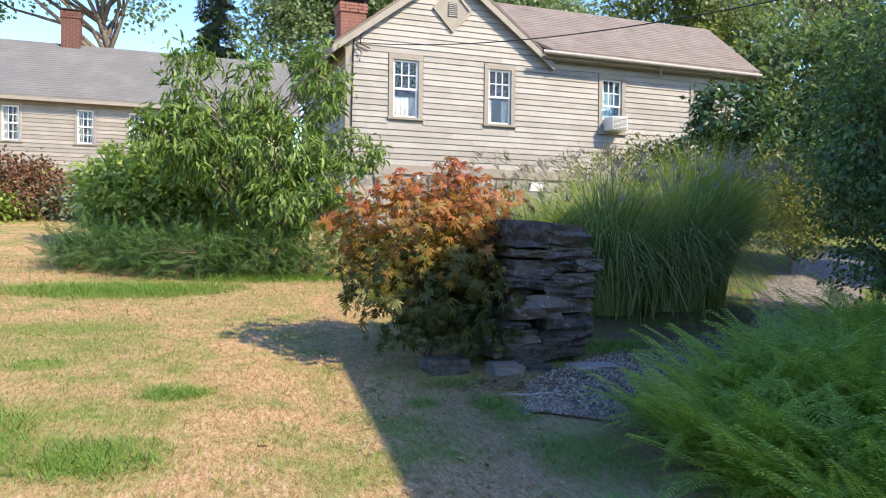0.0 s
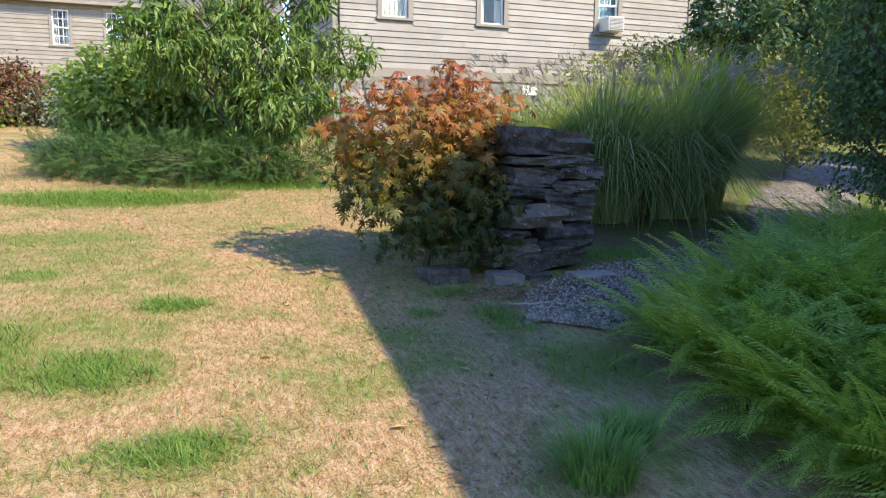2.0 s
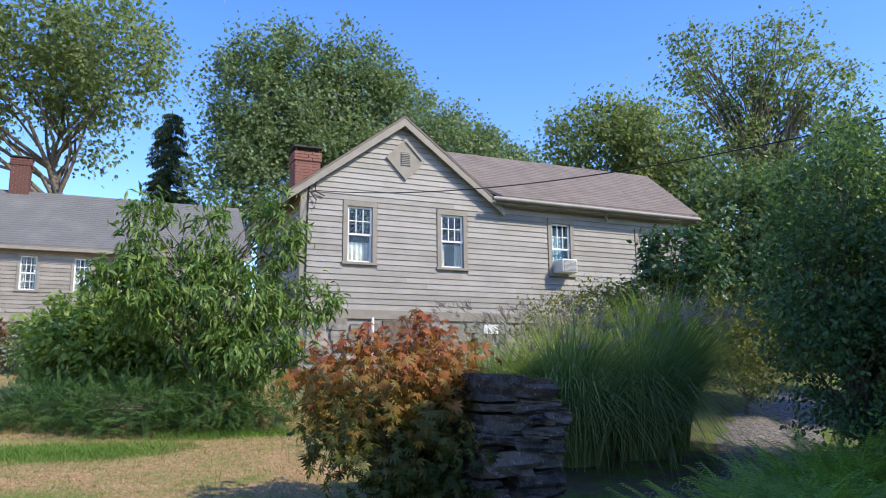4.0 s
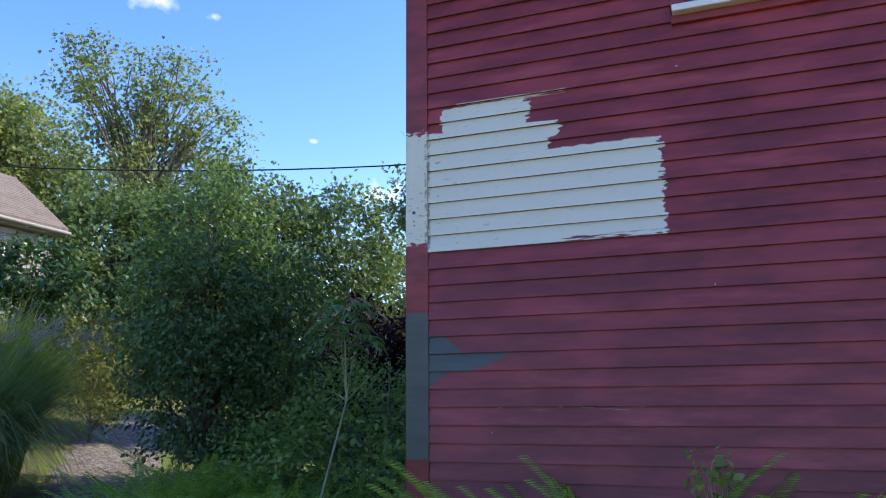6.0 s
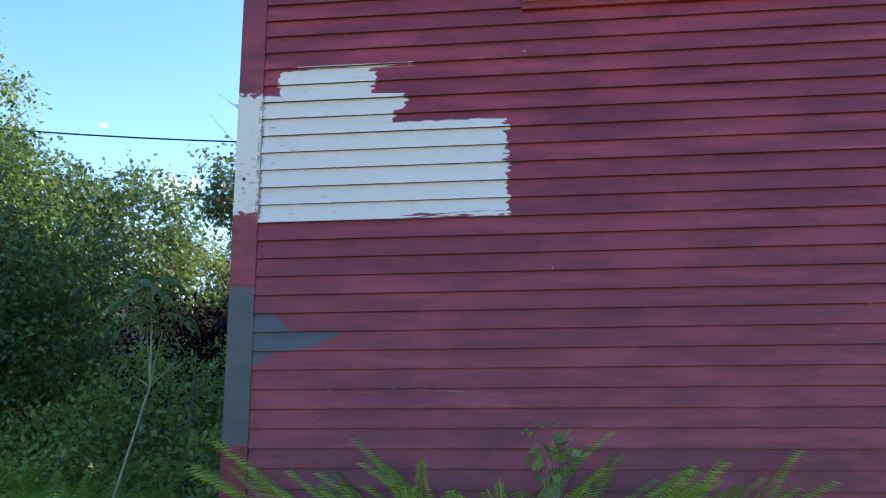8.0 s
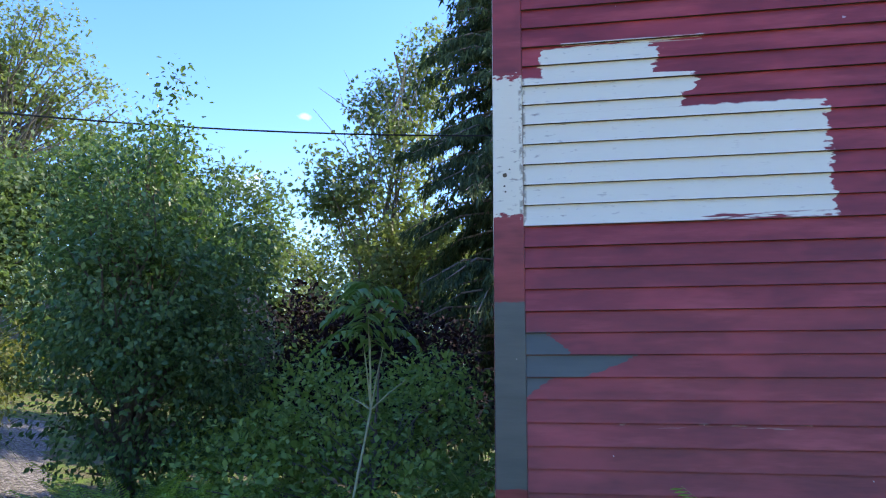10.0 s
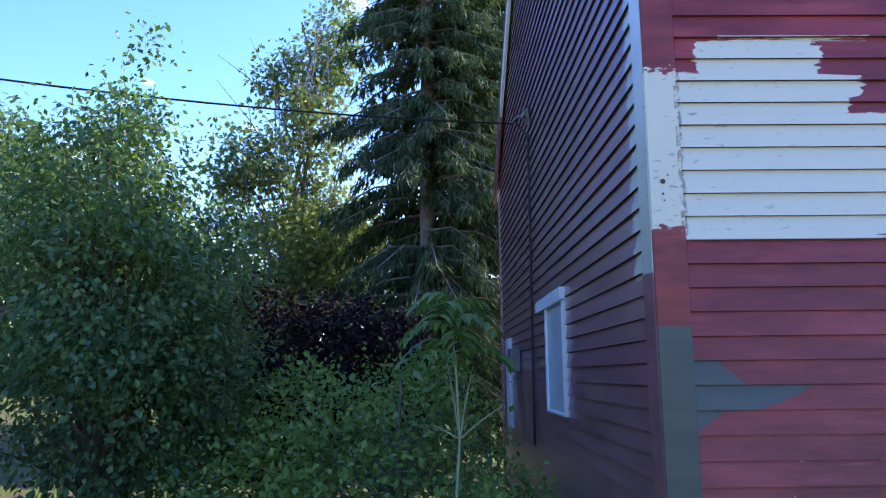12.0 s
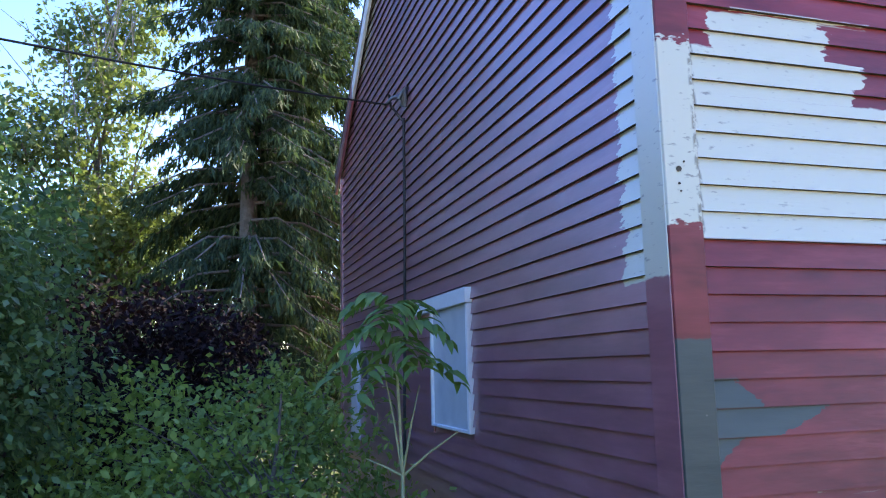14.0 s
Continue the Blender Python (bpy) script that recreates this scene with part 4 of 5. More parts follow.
SPRAY = (np.array([(0, 0, 0), (-0.09, 0.5, 0.02), (0, 1.0, -0.08), (0.09, 0.5, 0.02), (-0.3, 0.62, 0.03), (0.3, 0.62, 0.03), (-0.05, 0.3, 0), (0.05, 0.3, 0)]), np.array([(0, 3, 2, 1), (0, 6, 4, 6 - 5), (0, 3, 5, 7)]))


def palm_leaf():
    V, F = [(0, 0, 0)], []
    for a, r in ((-118, 0.45), (-72, 0.8), (-34, 0.95), (0, 1.05), (34, 0.95), (72, 0.8), (118, 0.45)):
        for da, rr, z in ((-15, 0.5, 0.02), (0, 1.0, -0.2), (15, 0.5, 0.02)):
            t = radians(a + da)
            V.append((math.sin(t) * r * rr, math.cos(t) * r * rr, z))
        n = len(V)
        F.append((0, n - 1, n - 2, n - 3))
    return np.array(V), np.array(F)


PALM = palm_leaf()


def unit(a):
    return a / np.maximum(np.linalg.norm(a, axis=1, keepdims=True), 1e-9)


def scatter(shape, P, A, N, S):
    """Copies of one leaf at places P, along A, facing N, of sizes S, as arrays."""
    T, F = shape
    A = unit(A)
    X = unit(np.cross(A, N))
    N = np.cross(X, A)
    V = P[:, None] + S[:, None, None] * (T[None, :, 0:1] * X[:, None] + T[None, :, 1:2] * A[:, None] + T[None, :, 2:3] * N[:, None])
    G = F[None] + (np.arange(len(P)) * len(T))[:, None, None]
    return V.reshape(-1, 3), G.reshape(-1, F.shape[1])


def join(parts):
    V, F, o = [], [], 0
    for v, f in parts:
        V.append(v)
        F.append(f + o)
        o += len(v)
    return np.concatenate(V), np.concatenate(F)


def crown_arrays(lobes, shape, clumps, per, size, sigma, droop=0.3, shell=0.5, outward=0.6, hang=0.0):
    """Leaves in clumps spread through ellipsoid lobes, denser towards the rim; returns arrays and the clump centres."""
    lobes = np.array(lobes, float)
    vol = (lobes[:, 3] * lobes[:, 4] * lobes[:, 5]) ** 0.8
    pick = rng.choice(len(lobes), clumps, p=vol / vol.sum())
    d = unit(rng.normal(size=(clumps, 3)))
    r = shell + (1 - shell) * rng.random(clumps) ** 0.6
    r *= 1 + 0.10 * rng.normal(size=clumps)
    C = lobes[pick, :3] + d * r[:, None] * lobes[pick, 3:6]
    sig = sigma * rng.uniform(0.6, 1.35, clumps)
    P = np.repeat(C, per, 0) + rng.normal(size=(clumps * per, 3)) * np.repeat(sig, per)[:, None] * np.array([1, 1, 0.75])
    out = np.repeat(d, per, 0)
    A = out * outward + rng.normal(size=P.shape) * 0.7 + np.array([0, 0, -droop])
    if hang:
        A = A * (1 - hang) + np.array([0, 0, -1.0]) * hang
    N = rng.normal(size=P.shape) * 0.55 + np.array([0, 0, 0.8]) + out * 0.4
    S = size * rng.uniform(0.6, 1.3, len(P))
    return scatter(shape, P, A, N, S), C


def limbs(base, top, C, count, r0, rnd_seed=1, twig=0.006, sides=6, lean=0.06):
    """A trunk from base to top and limbs that leave it for some of the clumps."""
    r_ = random.Random(rnd_seed)
    base, top = Vector(base), Vector(top)
    L = (top - base).length
    trunk = [base.lerp(top, i / 7) + Vector((r_.uniform(-1, 1), r_.uniform(-1, 1), 0)) * L * lean * (i > 0) * 0.5 for i in range(8)]
    runs = [(trunk, [r0 * (1 - 0.8 * i / 7) * (1.25 if i == 0 else 1) for i in range(8)])]
    idx = rng.choice(len(C), min(count, len(C)), replace=False)
    for i in idx:
        e = Vector(C[i])
        f = max(0.12, min(0.92, (e.z - base.z) / max(top.z - base.z, 0.1) * 0.75 - 0.12 + r_.uniform(-0.08, 0.05)))
        k_ = f * 7
        a = trunk[int(k_)].lerp(trunk[min(int(k_) + 1, 7)], k_ - int(k_))
        m1 = a.lerp(e, 0.35) + Vector((r_.uniform(-1, 1), r_.uniform(-1, 1), r_.uniform(0, 1))) * (e - a).length * 0.08
        m2 = a.lerp(e, 0.7) + Vector((r_.uniform(-1, 1), r_.uniform(-1, 1), r_.uniform(0, 1))) * (e - a).length * 0.06
        ra = max(twig * 1.6, r0 * (1 - 0.8 * f) * 0.55)
        runs.append(([a, m1, m2, e], [ra, ra * 0.65, ra * 0.4, twig]))
    return runs


def bush(name, label, category, lobes, shape, material, clumps, per, size, sigma, base=None, trunk_r=0.03, count=20, top=None, group="", twig=0.004, bark=None, **kw):
    """A woody plant: Empty at its foot, limbs and a crown of separate leaves."""
    lob = np.array(lobes, float)
    if base is None:
        bx, by = lob[:, 0].mean(), lob[:, 1].mean()
        base = (bx, by, float(rise(bx, by)) - 0.05)
    if top is None:
        top = (lob[:, 0].mean(), lob[:, 1].mean(), (lob[:, 2] + lob[:, 5] * 0.6).max())
    ob = thing(name, label, category, pose(*base), group)
    (V, F), C = crown_arrays(lobes, shape, clumps, per, size, sigma, **kw)
    o = np.array(base)
    np_mesh("crown", V - o, F, material, ob, True)
    runs = [([p - Vector(base) for p in pts], r) for pts, r in limbs(base, top, C, count, trunk_r, clumps, twig)]
    tubes("trunk", runs[:1], bark or BARK, ob, "", 7)
    tagged(tubes("branchwork", runs[1:], bark or BARK, ob, "", 5), kind="stuff")
    return ob


def blades(P, az, H, reach, droop, width, segs=6):
    """Arching blades of grass as arrays of quads."""
    n = len(P)
    s = np.linspace(0, 1, segs + 1)
    d = np.stack([np.cos(az), np.sin(az), np.zeros(n)], 1)
    sd = np.stack([-np.sin(az), np.cos(az), np.zeros(n)], 1)
    c = P[:, None] + d[:, None] * (reach[:, None] * s[None] ** 1.7)[..., None]
    c[..., 2] += H[:, None] * s[None] - (H * droop)[:, None] * s[None] ** 3.2
    w = width[:, None] * (1 - 0.92 * s[None] ** 1.6) * 0.5
    V = np.stack([c - sd[:, None] * w[..., None], c + sd[:, None] * w[..., None]], 2).reshape(-1, 3)
    k_ = np.arange(segs) * 2
    f = np.stack([k_, k_ + 1, k_ + 3, k_ + 2], 1)
    F = (f[None] + (np.arange(n) * (segs + 1) * 2)[:, None, None]).reshape(-1, 4)
    return V, F


# ---- stone pillar: end of a dry-laid wall ----
pillar = thing("stone_pillar", "dry-laid pillar of flat dark lichen-spotted fieldstones", "stone wall", pose(-1.5, 3.42, float(rise(-1.5, 3.2)) - 0.06))
rnd = random.Random(31)


def slab_stone(x, z, w, h, tilt, y=-0.2, d=0.46):
    me = stone_mesh(rnd, w, d * rnd.uniform(0.9, 1.1), h, "stone", STONE, 0.2)
    o = new("stone", me)
    o.parent = pillar
    o.matrix_basis = pose(x, y + rnd.uniform(-0.05, 0.03), z, rnd.uniform(-3, 3), tilt, rnd.uniform(-4, 4))


# visible slabs, foot to top: x, z, width, height, tilt
for row in ((0.02, 0.05, 0.66, 0.20, -7), (-0.38, 0.115, 0.20, 0.06, 0), (-0.27, 0.175, 0.46, 0.125, 0), (0.16, 0.20, 0.46, 0.10, -7), (0.17, 0.29, 0.40, 0.11, -7), (-0.29, 0.31, 0.24, 0.07, 2),
            (-0.13, 0.37, 0.46, 0.18, 1), (0.24, 0.41, 0.28, 0.125, -2), (-0.24, 0.545, 0.22, 0.045, 0)):
    slab_stone(*row)
for row in ((0.15, 0.535, 0.43, 0.115, 2), (-0.21, 0.585, 0.31, 0.085, 3), (0.18, 0.64, 0.36, 0.085, -1), (-0.11, 0.675, 0.42, 0.15, 0), (0.30, 0.715, 0.24, 0.095, 1), (0.15, 0.725, 0.10, 0.06, 0), (0.08, 0.745, 0.12, 0.07, -6),
            (0.18, 0.80, 0.42, 0.07, 1), (-0.15, 0.83, 0.34, 0.06, 1), (0.16, 0.865, 0.34, 0.05, 1), (-0.16, 0.89, 0.46, 0.2, 3), (0.11, 0.90, 0.38, 0.15, 3)):
    slab_stone(*row)
# the hidden back of the stack
z = 0.0
for h in (0.2, 0.16, 0.14, 0.16, 0.15, 0.12, 0.1):
    for x in (-0.22, 0.2):
        slab_stone(x + rnd.uniform(-0.04, 0.04), z, 0.44, h * 1.05, 0, 0.18, 0.4)
    z += h
for x, y, w, d, h, m_ in ((-0.40, -0.50, 0.24, 0.2, 0.1, PALE_STONE), (-0.80, -0.35, 0.32, 0.26, 0.12, STONE), (0.30, -0.5, 0.34, 0.2, 0.055, PALE_STONE), (-0.12, -0.46, 0.2, 0.16, 0.06, STONE)):
    st = new("fieldstone", stone_mesh(rnd, w, d, h, "fieldstone", m_))
    st.location = (-1.5 + x, 3.42 + y, float(rise(-1.5 + x, 3.42 + y)) - 0.025)
    tagged(st, "rough fieldstone lying at the foot of the pillar", "stone", "stones at the pillar foot")

# ---- gravel path ----
def path_y(x):
    return np.interp(x, [-2.6, -2.1, -1.7, -1.0, 0.2, 1.2, 2.6, 4.6, 8.0], [2.1, 2.15, 2.2, 2.45, 2.95, 3.4, 4.75, 6.4, 9.0])


def path_w(x):
    return np.interp(x, [-2.6, -2.05, -1.7, -1.0, 1.2, 2.6, 5, 8], [0.02, 0.05, 0.42, 0.55, 0.55, 0.75, 0.8, 0.8])


gm, gn, gl, gp = mat("grey gravel")
k = Net(gm)
vor = gn.new("ShaderNodeTexVoronoi")
vor.inputs["Scale"].default_value = 38.0
gl.new(k.pos(), vor.inputs["Vector"])
tone = k.math("ADD", k.math("MULTIPLY", k.split(vor.outputs["Color"])[0], 0.7), k.math("MULTIPLY", k.noise(3.0, 3, k.pos()), 0.3))
gl.new(k.ramp(tone, [(0.2, (0.07, 0.058, 0.048)), (0.55, (0.18, 0.155, 0.13)), (0.85, (0.34, 0.305, 0.265))]), gp.inputs["Base Color"])
gp.inputs["Roughness"].default_value = 0.9
k.bump(gp, k.math("SUBTRACT", 1.0, vor.outputs["Distance"]), 0.9, 0.02)
us, ts = np.arange(-2.15, 8.01, 0.1), np.linspace(-1, 1, 9)
U, W = np.meshgrid(us, ts)
rag = 1 + 0.12 * np.sin(U * 7.1) + 0.08 * np.sin(U * 17.3 + 2) + 0.06 * np.sin(U * 41.0 + 1)
GX, GY = U - W * path_w(U) * 0.45, path_y(U) + W * path_w(U) * rag
GV = np.stack([GX.ravel(), GY.ravel(), (rise(GX, GY) + 0.010 - 0.03 * np.abs(W) ** 3).ravel()], 1)
a = (np.arange(len(ts) - 1)[:, None] * len(us) + np.arange(len(us) - 1)[None]).ravel()
gravel = np_mesh("gravel_path", GV, np.stack([a, a + 1, a + len(us) + 1, a + len(us)], 1), gm, None, True)
tagged(gravel, "grey crushed-stone garden path", "path", kind="structure")
PEB = (np.array([(0, 0, 0.5), (0.6, 0, 0), (0, 0.5, 0.05), (-0.5, 0.1, 0), (0.1, -0.55, 0), (0.05, 0.02, -0.4)], float),
       np.array([(0, 1, 2, 2), (0, 2, 3, 3), (0, 3, 4, 4), (0, 4, 1, 1)])[:, :3])
n = 9000
u = rng.uniform(-2.1, 1.4, n)
u[5000:] = rng.uniform(-2.1, -0.4, n - 5000)
w = rng.uniform(-1, 1, n)
px, py = u - w * path_w(u) * 0.45, path_y(u) + w * path_w(u) * 1.05
V, F = scatter(PEB, np.stack([px, py, rise(px, py) + 0.016], 1), unit(rng.normal(size=(n, 3)) * (1, 1, 0.15)), np.tile([0, 0, 1.0], (n, 1)) + rng.normal(size=(n, 3)) * 0.2, rng.uniform(0.012, 0.028, n))
PEBBLE_M = leafy("loose pebble", [(0.0715, 0.055, 0.0396), (0.198, 0.155, 0.112), (0.44, 0.36, 0.267)], 0.85, 0.0, 30)
tagged(np_mesh("pebbles", V, F, PEBBLE_M, None), "loose grey pebbles on the path", "gravel", kind="stuff")
stick = tubes("fallen_twig", [([(-2.16, 2.42, 0.415), (-1.95, 2.38, 0.412), (-1.74, 2.40, 0.415)], [0.006, 0.008, 0.005])], DEADWOOD)
tagged(stick, "thin dry fallen twig lying on the gravel", "twig")

# ---- lawn grass ----
def in_lawn(x, y):
    return (x < -2.55 + 0.1 * np.sin(y * 5)) | (y > path_y(x) + path_w(x) + 0.05) & (x < -0.9)


n = 115000
gx, gy = rng.uniform(-7.5, -0.9, n), 0.2 + 8.2 * rng.random(n) ** 1.3
keep = in_lawn(gx, gy)
gx, gy = gx[keep], gy[keep]
TUFTS = ((-4.5, 1.95, 0.4, 0.26), (-4.15, 1.1, 0.33, 0.18), (-5.1, 2.3, 0.35, 0.5), (-4.07, 2.84, 0.25, 0.14), (-4.5, 6.2, 1.2, 0.42), (-3.0, 6.75, 0.9, 0.28), (-2.67, 2.4, 0.1, 0.08), (-2.25, 2.2, 0.15, 0.3), (-0.65, 3.38, 0.5, 0.24), (-2.1, 1.45, 0.3, 0.35), (-2.35, 2.75, 0.25, 0.12))
for cx, cy, rx, ry in TUFTS:
    c_ = int(13000 * rx * ry)
    r_, a_ = rng.random(c_) ** 0.6, rng.uniform(0, 6.28, c_)
    gx, gy = np.append(gx, cx + rx * r_ * np.cos(a_)), np.append(gy, cy + ry * r_ * np.sin(a_))
green = np.zeros(len(gx), bool)
for cx, cy, rx, ry in ((-4.5, 1.95, 0.4, 0.26), (-4.15, 1.1, 0.33, 0.18), (-5.1, 2.3, 0.35, 0.5), (-4.07, 2.84, 0.25, 0.14), (-4.5, 6.2, 1.2, 0.42), (-3.0, 6.75, 0.9, 0.28), (-2.67, 2.4, 0.1, 0.08), (-2.25, 2.2, 0.15, 0.3), (-4.9, 3.6, 0.3, 0.12), (-0.65, 3.38, 0.5, 0.24), (-2.1, 1.45, 0.3, 0.35), (-2.35, 2.75, 0.25, 0.12)):
    green |= ((gx - cx) / rx) ** 2 + ((gy - cy) / ry) ** 2 < rng.uniform(0.2, 1.3, len(gx))
green |= rng.random(len(gx)) < 0.10
for nm, sel, m_, h0, h1 in (("dry_grass", ~green, LAWN_BLADE, 0.012, 0.04), ("green_grass", green, GREEN_BLADE, 0.03, 0.105)):
    c = sel.sum()
    P = np.stack([gx[sel], gy[sel], rise(gx[sel], gy[sel]) - 0.003], 1)
    H = rng.uniform(h0, h1, c)
    V, F = blades(P, rng.uniform(0, 6.28, c), H, H * rng.uniform(0.4, 1.6, c), np.full(c, 0.3), rng.uniform(0.003, 0.006, c), 1)
    tagged(np_mesh(nm, V, F, m_), "short dry straw-coloured grass blades" if m_ is LAWN_BLADE else "fresh green grass tufts in the lawn", "grass", kind="stuff")

# ---- shrubs and small trees ----
bush("peach_tree", "small peach tree with long drooping green leaves", "tree",
     [(-3.84, 7.65, 3.26, 0.24, 0.3, 0.62), (-3.14, 7.7, 3.11, 0.33, 0.4, 0.62), (-2.34, 7.55, 3.26, 0.3, 0.3, 0.6), (-3.14, 7.5, 2.45, 0.92, 0.75, 0.52), (-3.89, 7.5, 2.61, 0.5, 0.5, 0.4), (-1.99, 7.45, 2.46, 0.45, 0.45, 0.32), (-2.74, 7.3, 1.86, 0.75, 0.6, 0.35)],
     LANCE, PEACH_LEAF, 520, 17, 0.13, 0.075, base=(-3.05, 7.7, 0.98), top=(-3.14, 7.7, 3.46), trunk_r=0.06, count=150, droop=0.85, hang=0.05, shell=0.55, outward=0.5)
bush("japanese_maple", "bushy Japanese maple with leaves turning orange", "shrub",
     [(-2.5, 3.45, 1.42, 0.55, 0.5, 0.4), (-2.08, 3.4, 1.52, 0.45, 0.45, 0.36), (-2.38, 3.3, 1.05, 0.60, 0.5, 0.38), (-2.12, 3.2, 0.90, 0.45, 0.4, 0.28), (-2.05, 3.45, 1.88, 0.1, 0.1, 0.14)],
     PALM, MAPLE_LEAF, 520, 8, 0.062, 0.06, base=(-2.3, 3.45, 0.46), trunk_r=0.035, count=70, droop=0.7, hang=0.2, shell=0.55)
bush("broadleaf_shrub", "rounded shrub with layered bright green leaves", "shrub",
     [(-4.55, 9.5, 1.95, 0.65, 0.7, 0.62), (-4.0, 9.4, 2.05, 0.65, 0.7, 0.62), (-3.2, 9.6, 2.0, 0.8, 0.7, 0.7)],
     OVAL, SHRUB_LEAF, 1000, 20, 0.095, 0.11, count=40, droop=0.5, shell=0.72)
bush("barberry_shrub", "red-brown and green mounded shrub", "shrub",
     [(-6.6, 13.0, 2.2, 0.85, 0.8, 0.55), (-7.5, 13.2, 2.1, 0.8, 0.8, 0.6), (-8.6, 13.4, 2.1, 0.8, 0.7, 0.6)], OVAL, BARBERRY, 640, 26, 0.075, 0.13, count=30, shell=0.65)
bush("green_shrub", "low bright green leafy shrub in the border", "shrub",
     [(-6.95, 12.3, 1.85, 0.6, 0.5, 0.38), (-7.9, 12.3, 1.85, 0.6, 0.5, 0.4)], OVAL, SHRUB_LEAF, 180, 16, 0.09, 0.11, count=20, shell=0.6)
bush("sage_shrub", "low grey-green sage-like border plant", "shrub",
     [(-5.8, 12.9, 1.95, 0.55, 0.5, 0.32), (-5.2, 12.6, 1.9, 0.5, 0.4, 0.35)], OVAL, SAGE, 150, 18, 0.08, 0.1, count=20, shell=0.6)
bush("rhododendron", "tall dark-leaved shrub against the house wall", "shrub",
     [(5.5, 9.5, 3.75, 0.7, 0.6, 0.6), (5.1, 9.4, 2.9, 0.85, 0.7, 0.65), (6.1, 9.5, 3.3, 0.55, 0.5, 0.75), (5.3, 9.5, 2.0, 0.7, 0.6, 0.7)], OVAL, DEEP_LEAF, 360, 16, 0.13, 0.11, count=50, shell=0.6, trunk_r=0.05)
bush("hedge_shrub", "yellow-green leafy bush below the house windows", "shrub",
     [(2.9, 9.2, 2.45, 0.8, 0.6, 0.5), (3.8, 9.3, 2.65, 0.7, 0.6, 0.55), (4.4, 9.2, 2.7, 0.6, 0.5, 0.5), (3.6, 9.0, 1.8, 1.2, 0.7, 0.6)], OVAL, YELLOW_LEAF, 520, 22, 0.058, 0.11, count=40, shell=0.6)
bush("wild_shrub", "thin yellowing shrub with reddish lower stems", "shrub",
     [(4.0, 6.4, 1.9, 0.5, 0.5, 0.75), (4.6, 6.6, 2.0, 0.5, 0.5, 0.7), (4.3, 7.2, 2.2, 0.7, 0.6, 0.7), (5.4, 7.6, 2.2, 0.6, 0.6, 0.8)], OVAL, YELLOW_LEAF, 420, 22, 0.052, 0.11, count=50, shell=0.4)
bush("dark_shade_tree", "dense dark green small tree with broad leaves", "tree",
     [(2.35, 3.35, 3.2, 0.62, 0.6, 0.65), (2.0, 3.15, 2.4, 0.75, 0.7, 0.75), (2.95, 3.4, 2.5, 0.8, 0.7, 0.8), (2.4, 3.1, 1.6, 0.95, 0.8, 0.75), (2.2, 3.05, 3.95, 0.18, 0.18, 0.55), (3.2, 3.2, 1.7, 0.75, 0.7, 0.75), (2.7, 3.4, 3.7, 0.25, 0.25, 0.4), (3.1, 3.1, 3.1, 0.4, 0.4, 0.4), (2.8, 2.75, 2.7, 0.5, 0.45, 0.6), (2.7, 2.7, 1.9, 0.6, 0.5, 0.6)],
     OVAL, DARK_LEAF, 1150, 32, 0.056, 0.11, base=(2.5, 3.35, 0.55), top=(2.4, 3.35, 3.7), trunk_r=0.06, count=110, droop=0.6, shell=0.5)
bush("roadside_shrub", "tangled mid-green shrub beside the barn", "shrub",
     [(2.1, 1.5, 1.2, 0.75, 0.5, 0.58), (2.9, 0.95, 1.3, 0.7, 0.5, 0.62), (3.1, 1.9, 1.4, 0.8, 0.6, 0.58), (1.5, 1.9, 0.9, 0.6, 0.5, 0.45), (3.9, 1.1, 1.45, 0.8, 0.6, 0.6), (2.3, 2.3, 1.0, 0.8, 0.5, 0.5), (1.35, 0.75, 0.75, 0.5, 0.35, 0.5), (1.9, 0.48, 0.75, 0.6, 0.3, 0.5), (0.9, 0.4, 0.5, 0.4, 0.25, 0.4), (2.8, 0.4, 0.8, 0.7, 0.3, 0.5)],
     OVAL, SHRUB_LEAF, 900, 18, 0.058, 0.10, count=80, shell=0.5, droop=0.1)
bush("purple_shrub", "dark burgundy-leaved rounded shrub", "shrub",
     [(4.75, 2.75, 1.95, 0.85, 0.75, 0.8), (5.5, 2.1, 1.9, 0.8, 0.7, 0.8), (4.5, 2.6, 1.4, 0.8, 0.6, 0.6), (6.5, 1.5, 1.8, 0.8, 0.6, 0.8)], OVAL, RED_LEAF, 1000, 20, 0.07, 0.11, count=40, shell=0.5)
# ---- woodland behind ----
def wood(name, label, at, lobes, material, clumps, per, size, sigma, trunk_r, count=40, **kw):
    x, y = at
    return bush(name, label, "tree", lobes, CLUMP, material, clumps, per, size, sigma, base=(x, y, float(rise(x, y)) - 0.2), trunk_r=trunk_r, count=count, twig=0.02, **kw)


